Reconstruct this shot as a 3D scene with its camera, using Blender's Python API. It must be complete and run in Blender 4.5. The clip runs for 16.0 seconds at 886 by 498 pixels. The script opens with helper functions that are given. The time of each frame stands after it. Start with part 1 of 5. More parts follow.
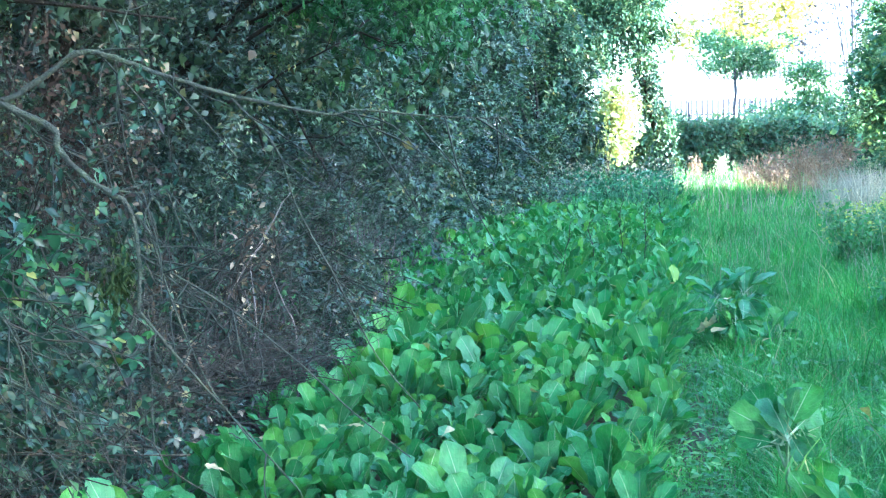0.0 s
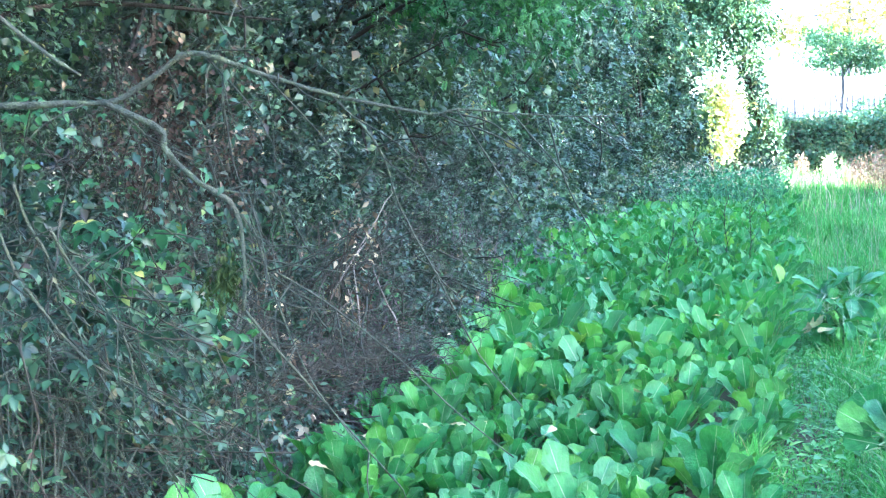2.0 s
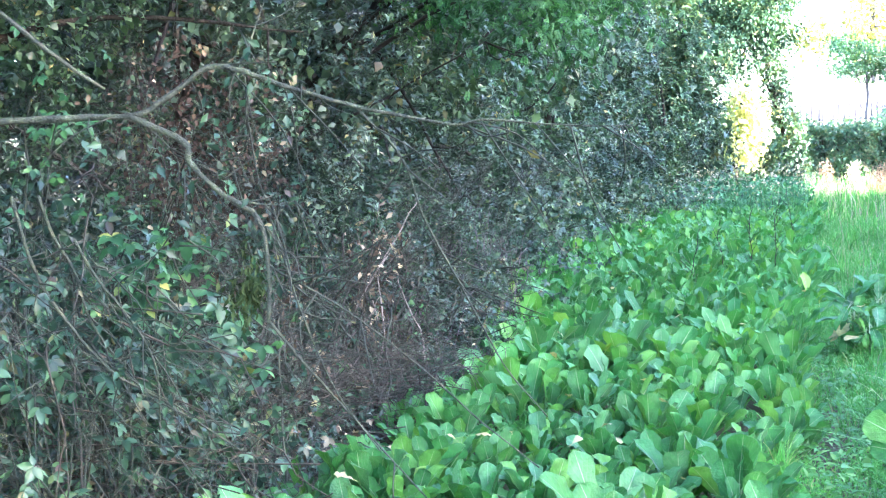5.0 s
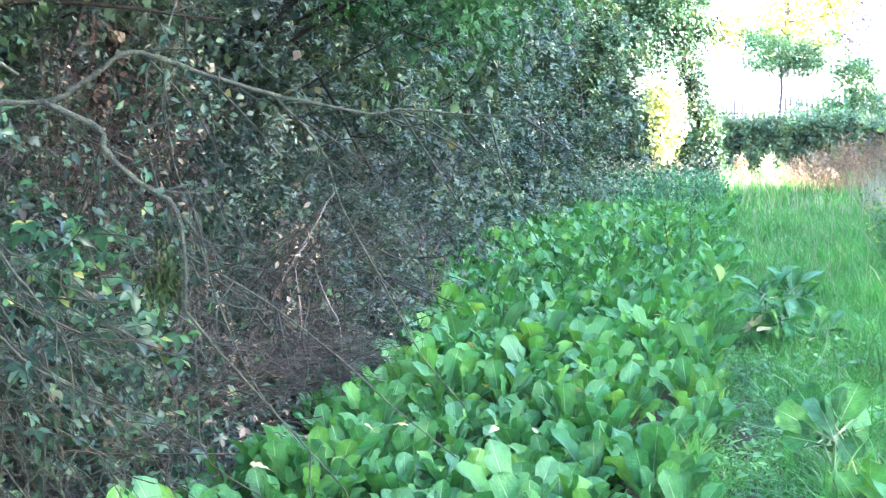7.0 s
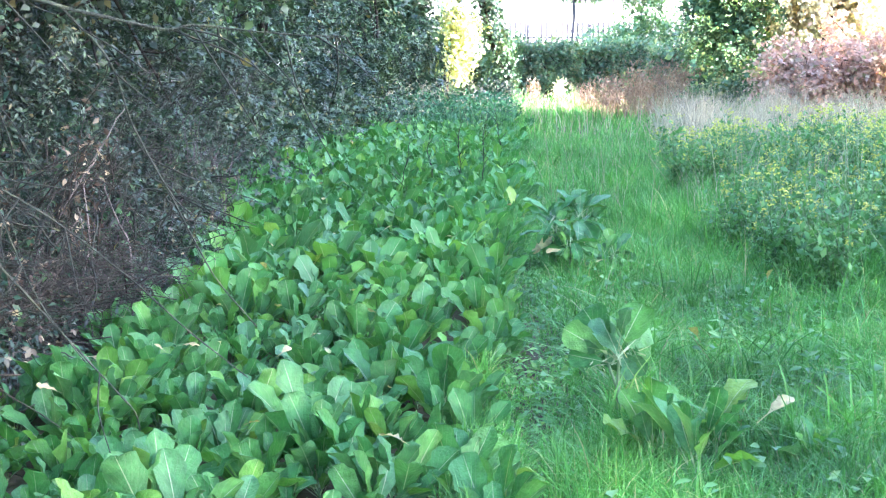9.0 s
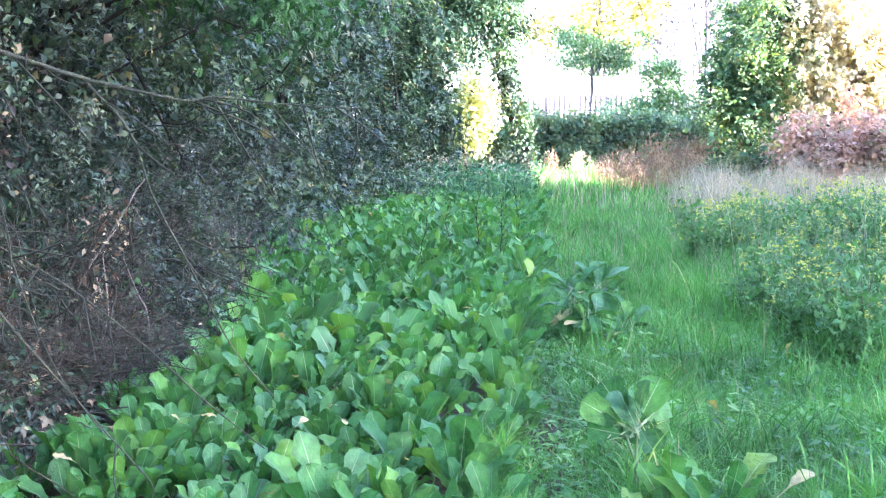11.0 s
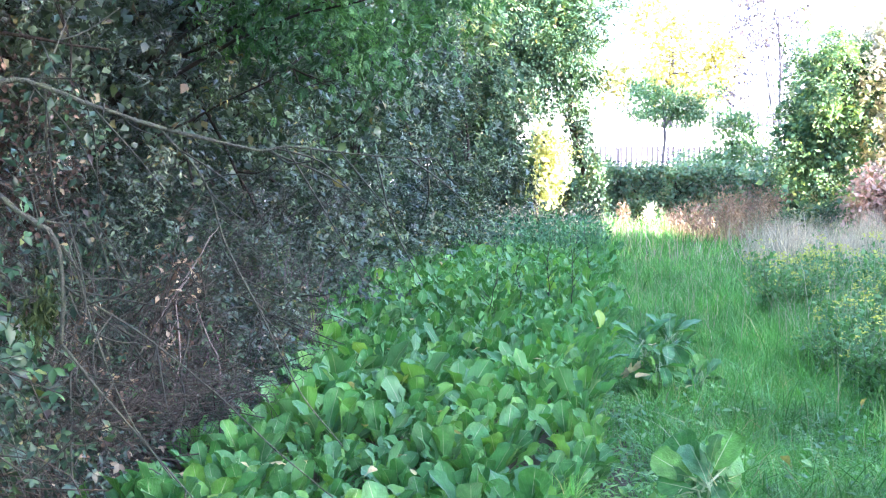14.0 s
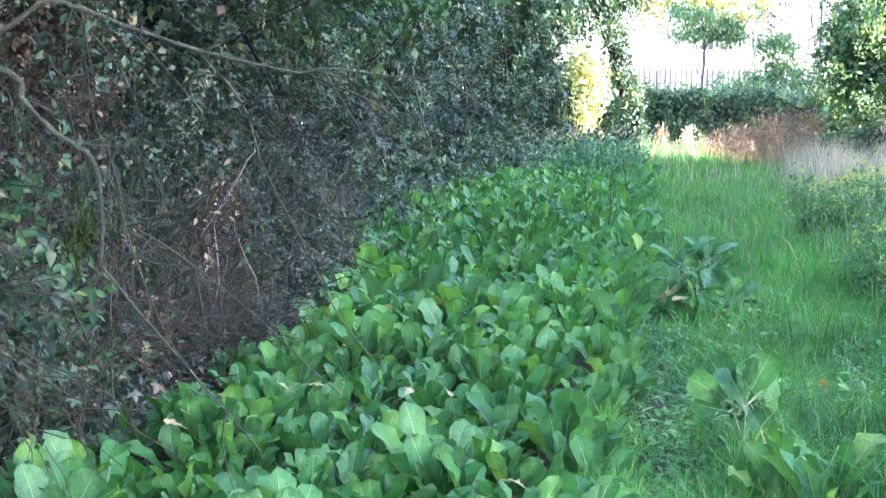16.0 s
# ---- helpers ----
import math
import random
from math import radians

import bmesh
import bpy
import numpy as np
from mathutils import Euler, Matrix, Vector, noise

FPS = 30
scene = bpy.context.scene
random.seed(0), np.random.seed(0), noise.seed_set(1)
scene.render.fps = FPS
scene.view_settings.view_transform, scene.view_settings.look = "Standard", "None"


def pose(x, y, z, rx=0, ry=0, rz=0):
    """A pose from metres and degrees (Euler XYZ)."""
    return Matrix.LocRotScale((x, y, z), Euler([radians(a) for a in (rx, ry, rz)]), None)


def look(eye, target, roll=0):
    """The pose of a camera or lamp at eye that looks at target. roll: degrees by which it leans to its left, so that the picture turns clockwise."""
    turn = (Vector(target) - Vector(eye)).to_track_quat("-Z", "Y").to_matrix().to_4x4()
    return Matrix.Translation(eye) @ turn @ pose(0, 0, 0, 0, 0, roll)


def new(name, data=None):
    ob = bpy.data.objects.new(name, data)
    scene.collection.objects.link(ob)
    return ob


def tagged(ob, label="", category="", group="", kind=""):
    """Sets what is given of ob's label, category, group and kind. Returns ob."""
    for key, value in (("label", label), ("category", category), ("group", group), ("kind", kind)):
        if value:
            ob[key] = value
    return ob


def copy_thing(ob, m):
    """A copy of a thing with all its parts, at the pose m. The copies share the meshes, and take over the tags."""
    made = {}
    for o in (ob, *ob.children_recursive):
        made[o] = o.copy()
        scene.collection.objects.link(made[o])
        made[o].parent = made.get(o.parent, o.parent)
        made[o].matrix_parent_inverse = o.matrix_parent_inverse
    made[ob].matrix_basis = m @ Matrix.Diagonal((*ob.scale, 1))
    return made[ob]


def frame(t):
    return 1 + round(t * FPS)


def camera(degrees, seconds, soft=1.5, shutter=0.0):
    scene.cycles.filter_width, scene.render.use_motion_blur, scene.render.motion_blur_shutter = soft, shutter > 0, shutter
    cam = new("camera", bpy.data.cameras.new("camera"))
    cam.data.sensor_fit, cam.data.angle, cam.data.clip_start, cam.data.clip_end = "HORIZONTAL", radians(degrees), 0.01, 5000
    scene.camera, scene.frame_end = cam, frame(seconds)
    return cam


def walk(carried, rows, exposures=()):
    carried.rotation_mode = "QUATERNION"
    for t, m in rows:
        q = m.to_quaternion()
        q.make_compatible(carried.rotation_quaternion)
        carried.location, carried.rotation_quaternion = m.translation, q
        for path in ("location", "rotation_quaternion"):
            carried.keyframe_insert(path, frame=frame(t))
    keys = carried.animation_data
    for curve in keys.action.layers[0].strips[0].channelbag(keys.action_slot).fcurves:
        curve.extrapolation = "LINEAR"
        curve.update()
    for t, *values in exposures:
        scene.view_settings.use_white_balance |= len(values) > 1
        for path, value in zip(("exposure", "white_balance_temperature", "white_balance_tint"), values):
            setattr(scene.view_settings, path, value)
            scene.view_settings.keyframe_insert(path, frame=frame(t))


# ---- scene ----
# camera: one hand-held stand, panning
EXPOSURE = [(0.0, 3.82, 4580, 11), (2.5, 4.36, 4860, 18), (5.5, 4.38, 5220, 26), (7.5, 4.21, 5280, 26), (11.0, 3.95, 5340, 35), (14.6, 3.84, 5340, 35), (15.6, 3.68, 5340, 33), (16.0, 3.72, 5340, 32)]
cam = camera(32, 16.0, 1.2, 0.3)
walk(cam, [
    (0, pose(0, 0, 1.6, 85.818, 1.318, 5.219)),
    (0.5, pose(0, 0, 1.6, 85.824, 1.429, 6.125)),
    (1, pose(0, 0, 1.6, 85.830, 1.553, 7.098)),
    (1.5, pose(0, 0, 1.6, 85.781, 1.423, 8.023)),
    (2, pose(0, 0, 1.6, 85.882, 1.591, 9.007)),
    (2.5, pose(0, 0, 1.6, 86.092, 1.677, 9.913)),
    (3, pose(0, 0, 1.6, 86.215, 1.572, 10.651)),
    (3.2, pose(0, 0, 1.6, 86.238, 1.499, 10.828)),
    (3.7, pose(0, 0, 1.6, 86.250, 1.507, 10.971)),
    (4.25, pose(0, 0, 1.6, 86.229, 1.759, 10.671)),
    (4.8, pose(0, 0, 1.6, 86.263, 2.013, 10.099)),
    (5.3, pose(0, 0, 1.6, 86.417, 2.024, 9.519)),
    (5.5, pose(0, 0, 1.6, 86.522, 1.952, 9.274)),
    (6, pose(0, 0, 1.6, 86.558, 1.802, 8.815)),
    (6.5, pose(0, 0, 1.6, 86.375, 1.734, 8.172)),
    (7, pose(0, 0, 1.6, 85.830, 1.503, 6.857)),
    (7.5, pose(0, 0, 1.6, 84.984, 1.194, 4.984)),
    (8, pose(0, 0, 1.6, 83.764, 0.663, 2.348)),
    (8.2, pose(0, 0, 1.6, 83.279, 0.528, 1.294)),
    (8.5, pose(0, 0, 1.6, 82.883, 0.385, 0.290)),
    (8.9, pose(0, 0, 1.6, 82.757, 0.223, -0.545)),
    (9.4, pose(0, 0, 1.6, 83.076, 0.069, -0.953)),
    (9.9, pose(0, 0, 1.6, 83.704, -0.026, -0.882)),
    (10.3, pose(0, 0, 1.6, 84.270, -0.058, -0.643)),
    (10.5, pose(0, 0, 1.6, 84.636, -0.065, -0.460)),
    (11, pose(0, 0, 1.6, 85.420, -0.000, 0.000)),
    (11.5, pose(0, 0, 1.6, 85.978, 0.036, 0.434)),
    (12, pose(0, 0, 1.6, 86.390, 0.041, 0.903)),
    (12.5, pose(0, 0, 1.6, 86.670, -0.002, 1.336)),
    (13, pose(0, 0, 1.6, 86.933, -0.077, 1.792)),
    (13.5, pose(0, 0, 1.6, 87.131, -0.206, 2.204)),
    (14, pose(0, 0, 1.6, 87.279, -0.353, 2.651)),
    (14.5, pose(0, 0, 1.6, 87.358, -0.449, 3.059)),
    (15, pose(0, 0, 1.6, 87.214, -0.480, 3.455)),
    (15.5, pose(0, 0, 1.6, 86.300, -0.455, 3.780)),
    (16, pose(0, 0, 1.6, 84.409, -0.351, 4.033)),
], EXPOSURE)

# ---- world and sun: low sun from the right, kept off the bed by added unseen trees ----
SUN_WAY = Vector((0.90, -0.35, 0.28)).normalized()
world = bpy.data.worlds.new("world")
scene.world = world
world.use_nodes = True
wn = world.node_tree.nodes
sky = wn.new("ShaderNodeTexSky")
sky.sky_type = "NISHITA"
sky.sun_disc = False
sky.sun_elevation = math.asin(SUN_WAY.z)
sky.sun_rotation = math.atan2(SUN_WAY.x, SUN_WAY.y)
sky.dust_density = 2.0
wn["Background"].inputs["Strength"].default_value = 0.13
world.node_tree.links.new(sky.outputs["Color"], wn["Background"].inputs["Color"])
sun_data = bpy.data.lights.new("sun", "SUN")
sun_data.energy = 5.0
sun_data.angle = radians(0.55)
sun_data.color = (1.0, 0.88, 0.68)
sun = new("sun", sun_data)
sun.matrix_world = look(SUN_WAY * 60, (0, 0, 0))


# ---- materials ----
def nodes_of(name):
    m = bpy.data.materials.new(name)
    m.use_nodes = True
    nt = m.node_tree
    return m, nt, nt.nodes, nt.links, nt.nodes["Principled BSDF"], nt.nodes["Material Output"]


def ramp(nd, stops):
    r = nd.new("ShaderNodeValToRGB")
    els = r.color_ramp.elements
    while len(els) < len(stops):
        els.new(0.5)
    for e, (p, c) in zip(els, stops):
        e.position, e.color = p, (*c, 1)
    return r


def noise_tex(nd, lk, scale, detail=4.0, coord="Object"):
    tc = nd.new("ShaderNodeTexCoord")
    n = nd.new("ShaderNodeTexNoise")
    n.inputs["Scale"].default_value = scale
    n.inputs["Detail"].default_value = detail
    lk.new(tc.outputs[coord], n.inputs["Vector"])
    return n


def math_node(nd, lk, op, a, b=None, clamp=False):
    m = nd.new("ShaderNodeMath")
    m.operation = op
    m.use_clamp = clamp
    for i, v in enumerate((a, b)):
        if v is None:
            continue
        if isinstance(v, (int, float)):
            m.inputs[i].default_value = v
        else:
            lk.new(v, m.inputs[i])
    return m.outputs[0]


def mix_rgb(nd, lk, fac, a, b, kind="MIX"):
    m = nd.new("ShaderNodeMix")
    m.data_type = "RGBA"
    m.blend_type = kind
    for i, v in ((0, fac), (6, a), (7, b)):
        if isinstance(v, (int, float)):
            m.inputs[i].default_value = v
        elif isinstance(v, tuple):
            m.inputs[i].default_value = (*v, 1)
        else:
            lk.new(v, m.inputs[i])
    return m.outputs[2]


def leaf_mat(name, stops, rough=0.45, trans=0.3, veins=0.0, spec=0.5, blotch=0.25, patch=0.3, glow=(1.25, 1.2, 0.45)):
    """Leaf: colour by leaf, blotches, optional pale veins, light shining through."""
    m, nt, nd, lk, bsdf, out = nodes_of(name)
    geo = nd.new("ShaderNodeNewGeometry")
    info = nd.new("ShaderNodeObjectInfo")
    s = math_node(nd, lk, "FRACT", math_node(nd, lk, "ADD", geo.outputs["Random Per Island"], info.outputs["Random"]))
    r = ramp(nd, stops)
    lk.new(s, r.inputs[0])
    n = noise_tex(nd, lk, 9.0, 3.0)
    nr = ramp(nd, [(0.3, (1 - blotch,) * 3), (0.7, (1 + blotch * 0.4,) * 3)])
    lk.new(n.outputs[0], nr.inputs[0])
    col = mix_rgb(nd, lk, 1.0, r.outputs[0], nr.outputs[0], "MULTIPLY")
    big = noise_tex(nd, lk, 1.1, 3.0)
    br = ramp(nd, [(0.36, (1 - patch, 1 - patch * 0.9, 1 - patch * 0.8)), (0.5, (1.0, 1.0, 1.0)), (0.66, (1 + patch * 1.3, 1 + patch, 1 + patch * 0.6))])
    lk.new(big.outputs[0], br.inputs[0])
    col = mix_rgb(nd, lk, 1.0, col, br.outputs[0], "MULTIPLY")
    if veins:
        uv = nd.new("ShaderNodeUVMap")
        sep = nd.new("ShaderNodeSeparateXYZ")
        lk.new(uv.outputs[0], sep.inputs[0])
        off = math_node(nd, lk, "ABSOLUTE", math_node(nd, lk, "SUBTRACT", sep.outputs[0], 0.5))
        wid = math_node(nd, lk, "SUBTRACT", 0.034, math_node(nd, lk, "MULTIPLY", sep.outputs[1], 0.026))
        rib = math_node(nd, lk, "LESS_THAN", off, wid)
        # side veins slant up from the midrib
        ph = math_node(nd, lk, "SUBTRACT", math_node(nd, lk, "MULTIPLY", sep.outputs[1], 7.0), math_node(nd, lk, "MULTIPLY", off, 6.0))
        side = math_node(nd, lk, "LESS_THAN", math_node(nd, lk, "FRACT", ph), 0.09)
        side = math_node(nd, lk, "MULTIPLY", side, 0.16)
        fac = math_node(nd, lk, "MULTIPLY", math_node(nd, lk, "MAXIMUM", rib, side), veins)
        col = mix_rgb(nd, lk, fac, col, (0.46, 0.54, 0.36))
        n2 = noise_tex(nd, lk, 30.0, 3.0)
        bump = nd.new("ShaderNodeBump")
        bump.inputs["Strength"].default_value = 0.6
        bump.inputs["Distance"].default_value = 0.012
        lk.new(math_node(nd, lk, "SUBTRACT", n2.outputs[0], math_node(nd, lk, "MULTIPLY", fac, 0.6)), bump.inputs["Height"])
        lk.new(bump.outputs[0], bsdf.inputs["Normal"])
    lk.new(col, bsdf.inputs["Base Color"])
    bsdf.inputs["Roughness"].default_value = rough
    bsdf.inputs["Specular IOR Level"].default_value = spec
    tr = nd.new("ShaderNodeBsdfTranslucent")
    warm = mix_rgb(nd, lk, 1.0, col, glow, "MULTIPLY")
    lk.new(warm, tr.inputs["Color"])
    mx = nd.new("ShaderNodeMixShader")
    mx.inputs[0].default_value = trans
    lk.new(bsdf.outputs[0], mx.inputs[1])
    lk.new(tr.outputs[0], mx.inputs[2])
    lk.new(mx.outputs[0], out.inputs["Surface"])
    return m


def rough_mat(name, stops, scale, rough=0.85, bump=0.4, dist=0.01, fine=6.0, metal=0.0, spec=0.12):
    """Bark, soil, concrete: two scales of noise in colour and relief."""
    m, nt, nd, lk, bsdf, out = nodes_of(name)
    a, b = noise_tex(nd, lk, scale), noise_tex(nd, lk, scale * fine)
    mixv = math_node(nd, lk, "ADD", math_node(nd, lk, "MULTIPLY", a.outputs[0], 0.6), math_node(nd, lk, "MULTIPLY", b.outputs[0], 0.4))
    r = ramp(nd, stops)
    lk.new(mixv, r.inputs[0])
    lk.new(r.outputs[0], bsdf.inputs["Base Color"])
    bsdf.inputs["Roughness"].default_value = rough
    bsdf.inputs["Metallic"].default_value = metal
    bsdf.inputs["Specular IOR Level"].default_value = spec
    bp = nd.new("ShaderNodeBump")
    bp.inputs["Strength"].default_value = bump
    bp.inputs["Distance"].default_value = dist
    lk.new(b.outputs[0], bp.inputs["Height"])
    lk.new(bp.outputs[0], bsdf.inputs["Normal"])
    return m


BRASSICA = leaf_mat("brassica_leaf", [(0.0, (0.05, 0.19, 0.04)), (0.3, (0.068, 0.25, 0.066)), (0.6, (0.112, 0.29, 0.122)), (0.8, (0.088, 0.28, 0.054)), (0.985, (0.15, 0.36, 0.065)), (1.0, (0.26, 0.42, 0.08))], 0.42, 0.34, 0.6, spec=0.34)
PETIOLE = leaf_mat("brassica_stalk", [(0.0, (0.13, 0.24, 0.08)), (1.0, (0.2, 0.33, 0.14))], 0.5, 0.1)
YELLOWED = leaf_mat("yellowed_leaf", [(0.0, (0.34, 0.34, 0.1)), (0.6, (0.5, 0.46, 0.22)), (1.0, (0.5, 0.42, 0.22))], 0.6, 0.3)
# Palest stops paint sun flecks and sky gaps along with pale dead leaves.
EVERGREEN = leaf_mat("evergreen_leaf", [(0.0, (0.029, 0.06, 0.042)), (0.5, (0.056, 0.1, 0.066)), (0.9, (0.095, 0.158, 0.085)), (0.965, (0.1, 0.085, 0.055)), (0.992, (0.18, 0.19, 0.07)), (1.0, (0.34, 0.32, 0.15))], 0.36, 0.14, spec=0.4, patch=0.6)
IVY = leaf_mat("ivy_leaf", [(0.0, (0.03, 0.068, 0.04)), (0.6, (0.06, 0.12, 0.062)), (0.95, (0.11, 0.19, 0.085)), (0.985, (0.2, 0.19, 0.08)), (1.0, (0.42, 0.38, 0.16))], 0.34, 0.18, spec=0.4, patch=0.6)
# The two palest stops paint flecks of sun on the ivy.
IVYTREE = leaf_mat("tree_ivy_leaf", [(0.0, (0.0345, 0.0897, 0.0483)), (0.75, (0.069, 0.149, 0.0713)), (0.93, (0.115, 0.201, 0.0805)), (0.97, (0.276, 0.299, 0.115)), (1.0, (0.483, 0.46, 0.23))], 0.4, 0.16, spec=0.3, patch=0.6)
ASH = leaf_mat("ash_leaf", [(0.0, (0.0381, 0.123, 0.047)), (0.6, (0.0672, 0.202, 0.0672)), (1.0, (0.118, 0.286, 0.0952))], 0.42, 0.4, patch=0.5)
BRAMBLE = leaf_mat("bramble_leaf", [(0.0, (0.016, 0.044, 0.028)), (0.6, (0.034, 0.082, 0.045)), (0.9, (0.058, 0.125, 0.052)), (0.955, (0.06, 0.04, 0.032)), (0.985, (0.12, 0.14, 0.05)), (1.0, (0.2, 0.18, 0.1))], 0.37, 0.13, spec=0.34, patch=0.6)
# Full sun on the foliage is put into these very pale leaf colours.
SUNNY = leaf_mat("sunlit_hazel_leaf", [(0.0, (0.55, 0.52, 0.3)), (0.5, (0.66, 0.63, 0.44)), (0.92, (0.74, 0.68, 0.54)), (1.0, (0.4, 0.42, 0.22))], 0.5, 0.58, spec=0.3, glow=(1.15, 1.12, 0.85))
# Dry russet, raised towards cream to carry the sun on the mounds.
RUSSET = leaf_mat("sunlit_russet_leaf", [(0.0, (0.45, 0.29, 0.2)), (0.5, (0.66, 0.48, 0.37)), (0.85, (0.74, 0.6, 0.47)), (1.0, (0.3, 0.36, 0.14))], 0.6, 0.5, spec=0.3, glow=(1.2, 1.05, 0.85))
FIELD_HEDGE = leaf_mat("field_hedge_leaf", [(0.0, (0.1, 0.2, 0.1)), (0.7, (0.19, 0.32, 0.17)), (0.92, (0.26, 0.28, 0.17)), (1.0, (0.38, 0.45, 0.22))], 0.5, 0.3, spec=0.25, patch=0.5)
MOSS = leaf_mat("hanging_moss", [(0.0, (0.02, 0.04, 0.012)), (1.0, (0.06, 0.085, 0.025))], 0.8, 0.1, spec=0.1)
BROADLEAF = leaf_mat("broad_bramble_leaf", [(0.0, (0.02, 0.065, 0.03)), (0.6, (0.036, 0.11, 0.045)), (0.94, (0.06, 0.16, 0.045)), (1.0, (0.3, 0.3, 0.08))], 0.42, 0.15, spec=0.25)
HEDGE = leaf_mat("hedge_leaf", [(0.0, (0.027, 0.081, 0.0203)), (0.7, (0.0607, 0.149, 0.0405)), (1.0, (0.121, 0.216, 0.054))], 0.45, 0.2, spec=0.25)
GRASS = leaf_mat("grass_blade", [(0.0, (0.06, 0.21, 0.04)), (0.5, (0.104, 0.345, 0.068)), (0.9, (0.175, 0.43, 0.115)), (0.97, (0.32, 0.42, 0.18)), (1.0, (0.46, 0.44, 0.27))], 0.45, 0.38, patch=0.4, spec=0.4)
STRAW = leaf_mat("dry_grass", [(0.0, (0.33, 0.31, 0.23)), (0.6, (0.46, 0.43, 0.34)), (1.0, (0.57, 0.54, 0.44))], 0.7, 0.3, spec=0.2)
PINKDRY = leaf_mat("dry_seed_stalk", [(0.0, (0.25, 0.17, 0.12)), (0.6, (0.36, 0.25, 0.18)), (1.0, (0.46, 0.34, 0.25))], 0.7, 0.25)
MUSTARD_LEAF = leaf_mat("mustard_leaf", [(0.0, (0.0798, 0.228, 0.0741)), (0.7, (0.131, 0.319, 0.108)), (1.0, (0.217, 0.41, 0.16))], 0.5, 0.42, patch=0.4, spec=0.4)
PETAL = leaf_mat("yellow_petal", [(0.0, (0.44, 0.5, 0.08)), (1.0, (0.58, 0.62, 0.16))], 0.55, 0.3, blotch=0.1)
# Brown dead leaves set near black; the thicket's shade is put into them.
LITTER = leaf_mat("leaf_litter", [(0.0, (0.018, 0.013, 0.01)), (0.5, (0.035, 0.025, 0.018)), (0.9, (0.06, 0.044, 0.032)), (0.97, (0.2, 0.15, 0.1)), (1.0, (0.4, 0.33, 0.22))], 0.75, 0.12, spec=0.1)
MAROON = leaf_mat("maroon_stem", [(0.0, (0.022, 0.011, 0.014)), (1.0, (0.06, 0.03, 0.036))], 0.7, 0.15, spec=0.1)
BARK = rough_mat("mossy_bark", [(0.3, (0.035, 0.039, 0.03)), (0.5, (0.065, 0.072, 0.054)), (0.6, (0.075, 0.092, 0.05)), (0.72, (0.19, 0.2, 0.165))], 22.0, 0.8, 0.9, 0.01)
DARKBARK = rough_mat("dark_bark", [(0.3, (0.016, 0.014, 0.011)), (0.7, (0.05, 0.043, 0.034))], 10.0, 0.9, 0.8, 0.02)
TWIG = rough_mat("twig_bark", [(0.3, (0.018, 0.022, 0.016)), (0.55, (0.045, 0.051, 0.038)), (0.75, (0.095, 0.1, 0.078))], 26.0, 0.75, 0.6, 0.004)
DEADWOOD = rough_mat("dead_cane", [(0.3, (0.02, 0.018, 0.013)), (0.7, (0.075, 0.064, 0.048))], 16.0, 0.85, 0.5, 0.004)
GREYTWIG = rough_mat("grey_twig", [(0.3, (0.035, 0.033, 0.028)), (0.55, (0.075, 0.07, 0.058)), (0.75, (0.17, 0.165, 0.135))], 20.0, 0.8, 0.5, 0.004)
# Rust brown darkened further, so the hollow's shade sits in the colour.
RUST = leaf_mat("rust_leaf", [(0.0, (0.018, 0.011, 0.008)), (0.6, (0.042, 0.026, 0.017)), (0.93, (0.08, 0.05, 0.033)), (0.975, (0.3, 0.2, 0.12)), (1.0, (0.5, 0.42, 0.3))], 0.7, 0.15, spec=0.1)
PALEBARK = rough_mat("grey_tree_bark", [(0.3, (0.09, 0.085, 0.08)), (0.7, (0.17, 0.165, 0.155))], 8.0, 0.85, 0.6, 0.01)
PALEWOOD = rough_mat("bleached_wood", [(0.3, (0.16, 0.14, 0.12)), (0.7, (0.3, 0.27, 0.24))], 12.0, 0.8, 0.4, 0.005)
SOIL = rough_mat("meadow_soil", [(0.3, (0.035, 0.03, 0.02)), (0.5, (0.07, 0.065, 0.035)), (0.7, (0.06, 0.09, 0.03))], 1.6, 0.95, 0.9, 0.03, 14.0)
CONCRETE = rough_mat("pale_render", [(0.3, (0.68, 0.67, 0.64)), (0.7, (0.8, 0.79, 0.76))], 0.8, 0.8, 0.2, 0.01, 20.0)
STEEL = rough_mat("weathered_steel", [(0.3, (0.03, 0.033, 0.037)), (0.7, (0.05, 0.053, 0.058))], 5.0, 0.5, 0.1, 0.002, 6.0, 0.0, 0.4)
# Green paled beyond the leaf's own tone to carry glare from the sky.
YOUNG = leaf_mat("young_tree_leaf", [(0.0, (0.12, 0.25, 0.12)), (0.6, (0.18, 0.33, 0.17)), (1.0, (0.3, 0.45, 0.25))], 0.5, 0.45, spec=0.3)
WEED = leaf_mat("weed_leaf", [(0.0, (0.045, 0.15, 0.065)), (0.6, (0.075, 0.22, 0.1)), (0.95, (0.11, 0.27, 0.125)), (1.0, (0.36, 0.36, 0.2))], 0.5, 0.3, spec=0.35, patch=0.5)
# Darker copy of the hazel leaf, with shade put into its colour.
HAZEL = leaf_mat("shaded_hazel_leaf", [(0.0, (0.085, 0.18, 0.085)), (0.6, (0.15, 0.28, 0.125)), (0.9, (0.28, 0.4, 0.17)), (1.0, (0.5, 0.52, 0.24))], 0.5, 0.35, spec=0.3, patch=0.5)
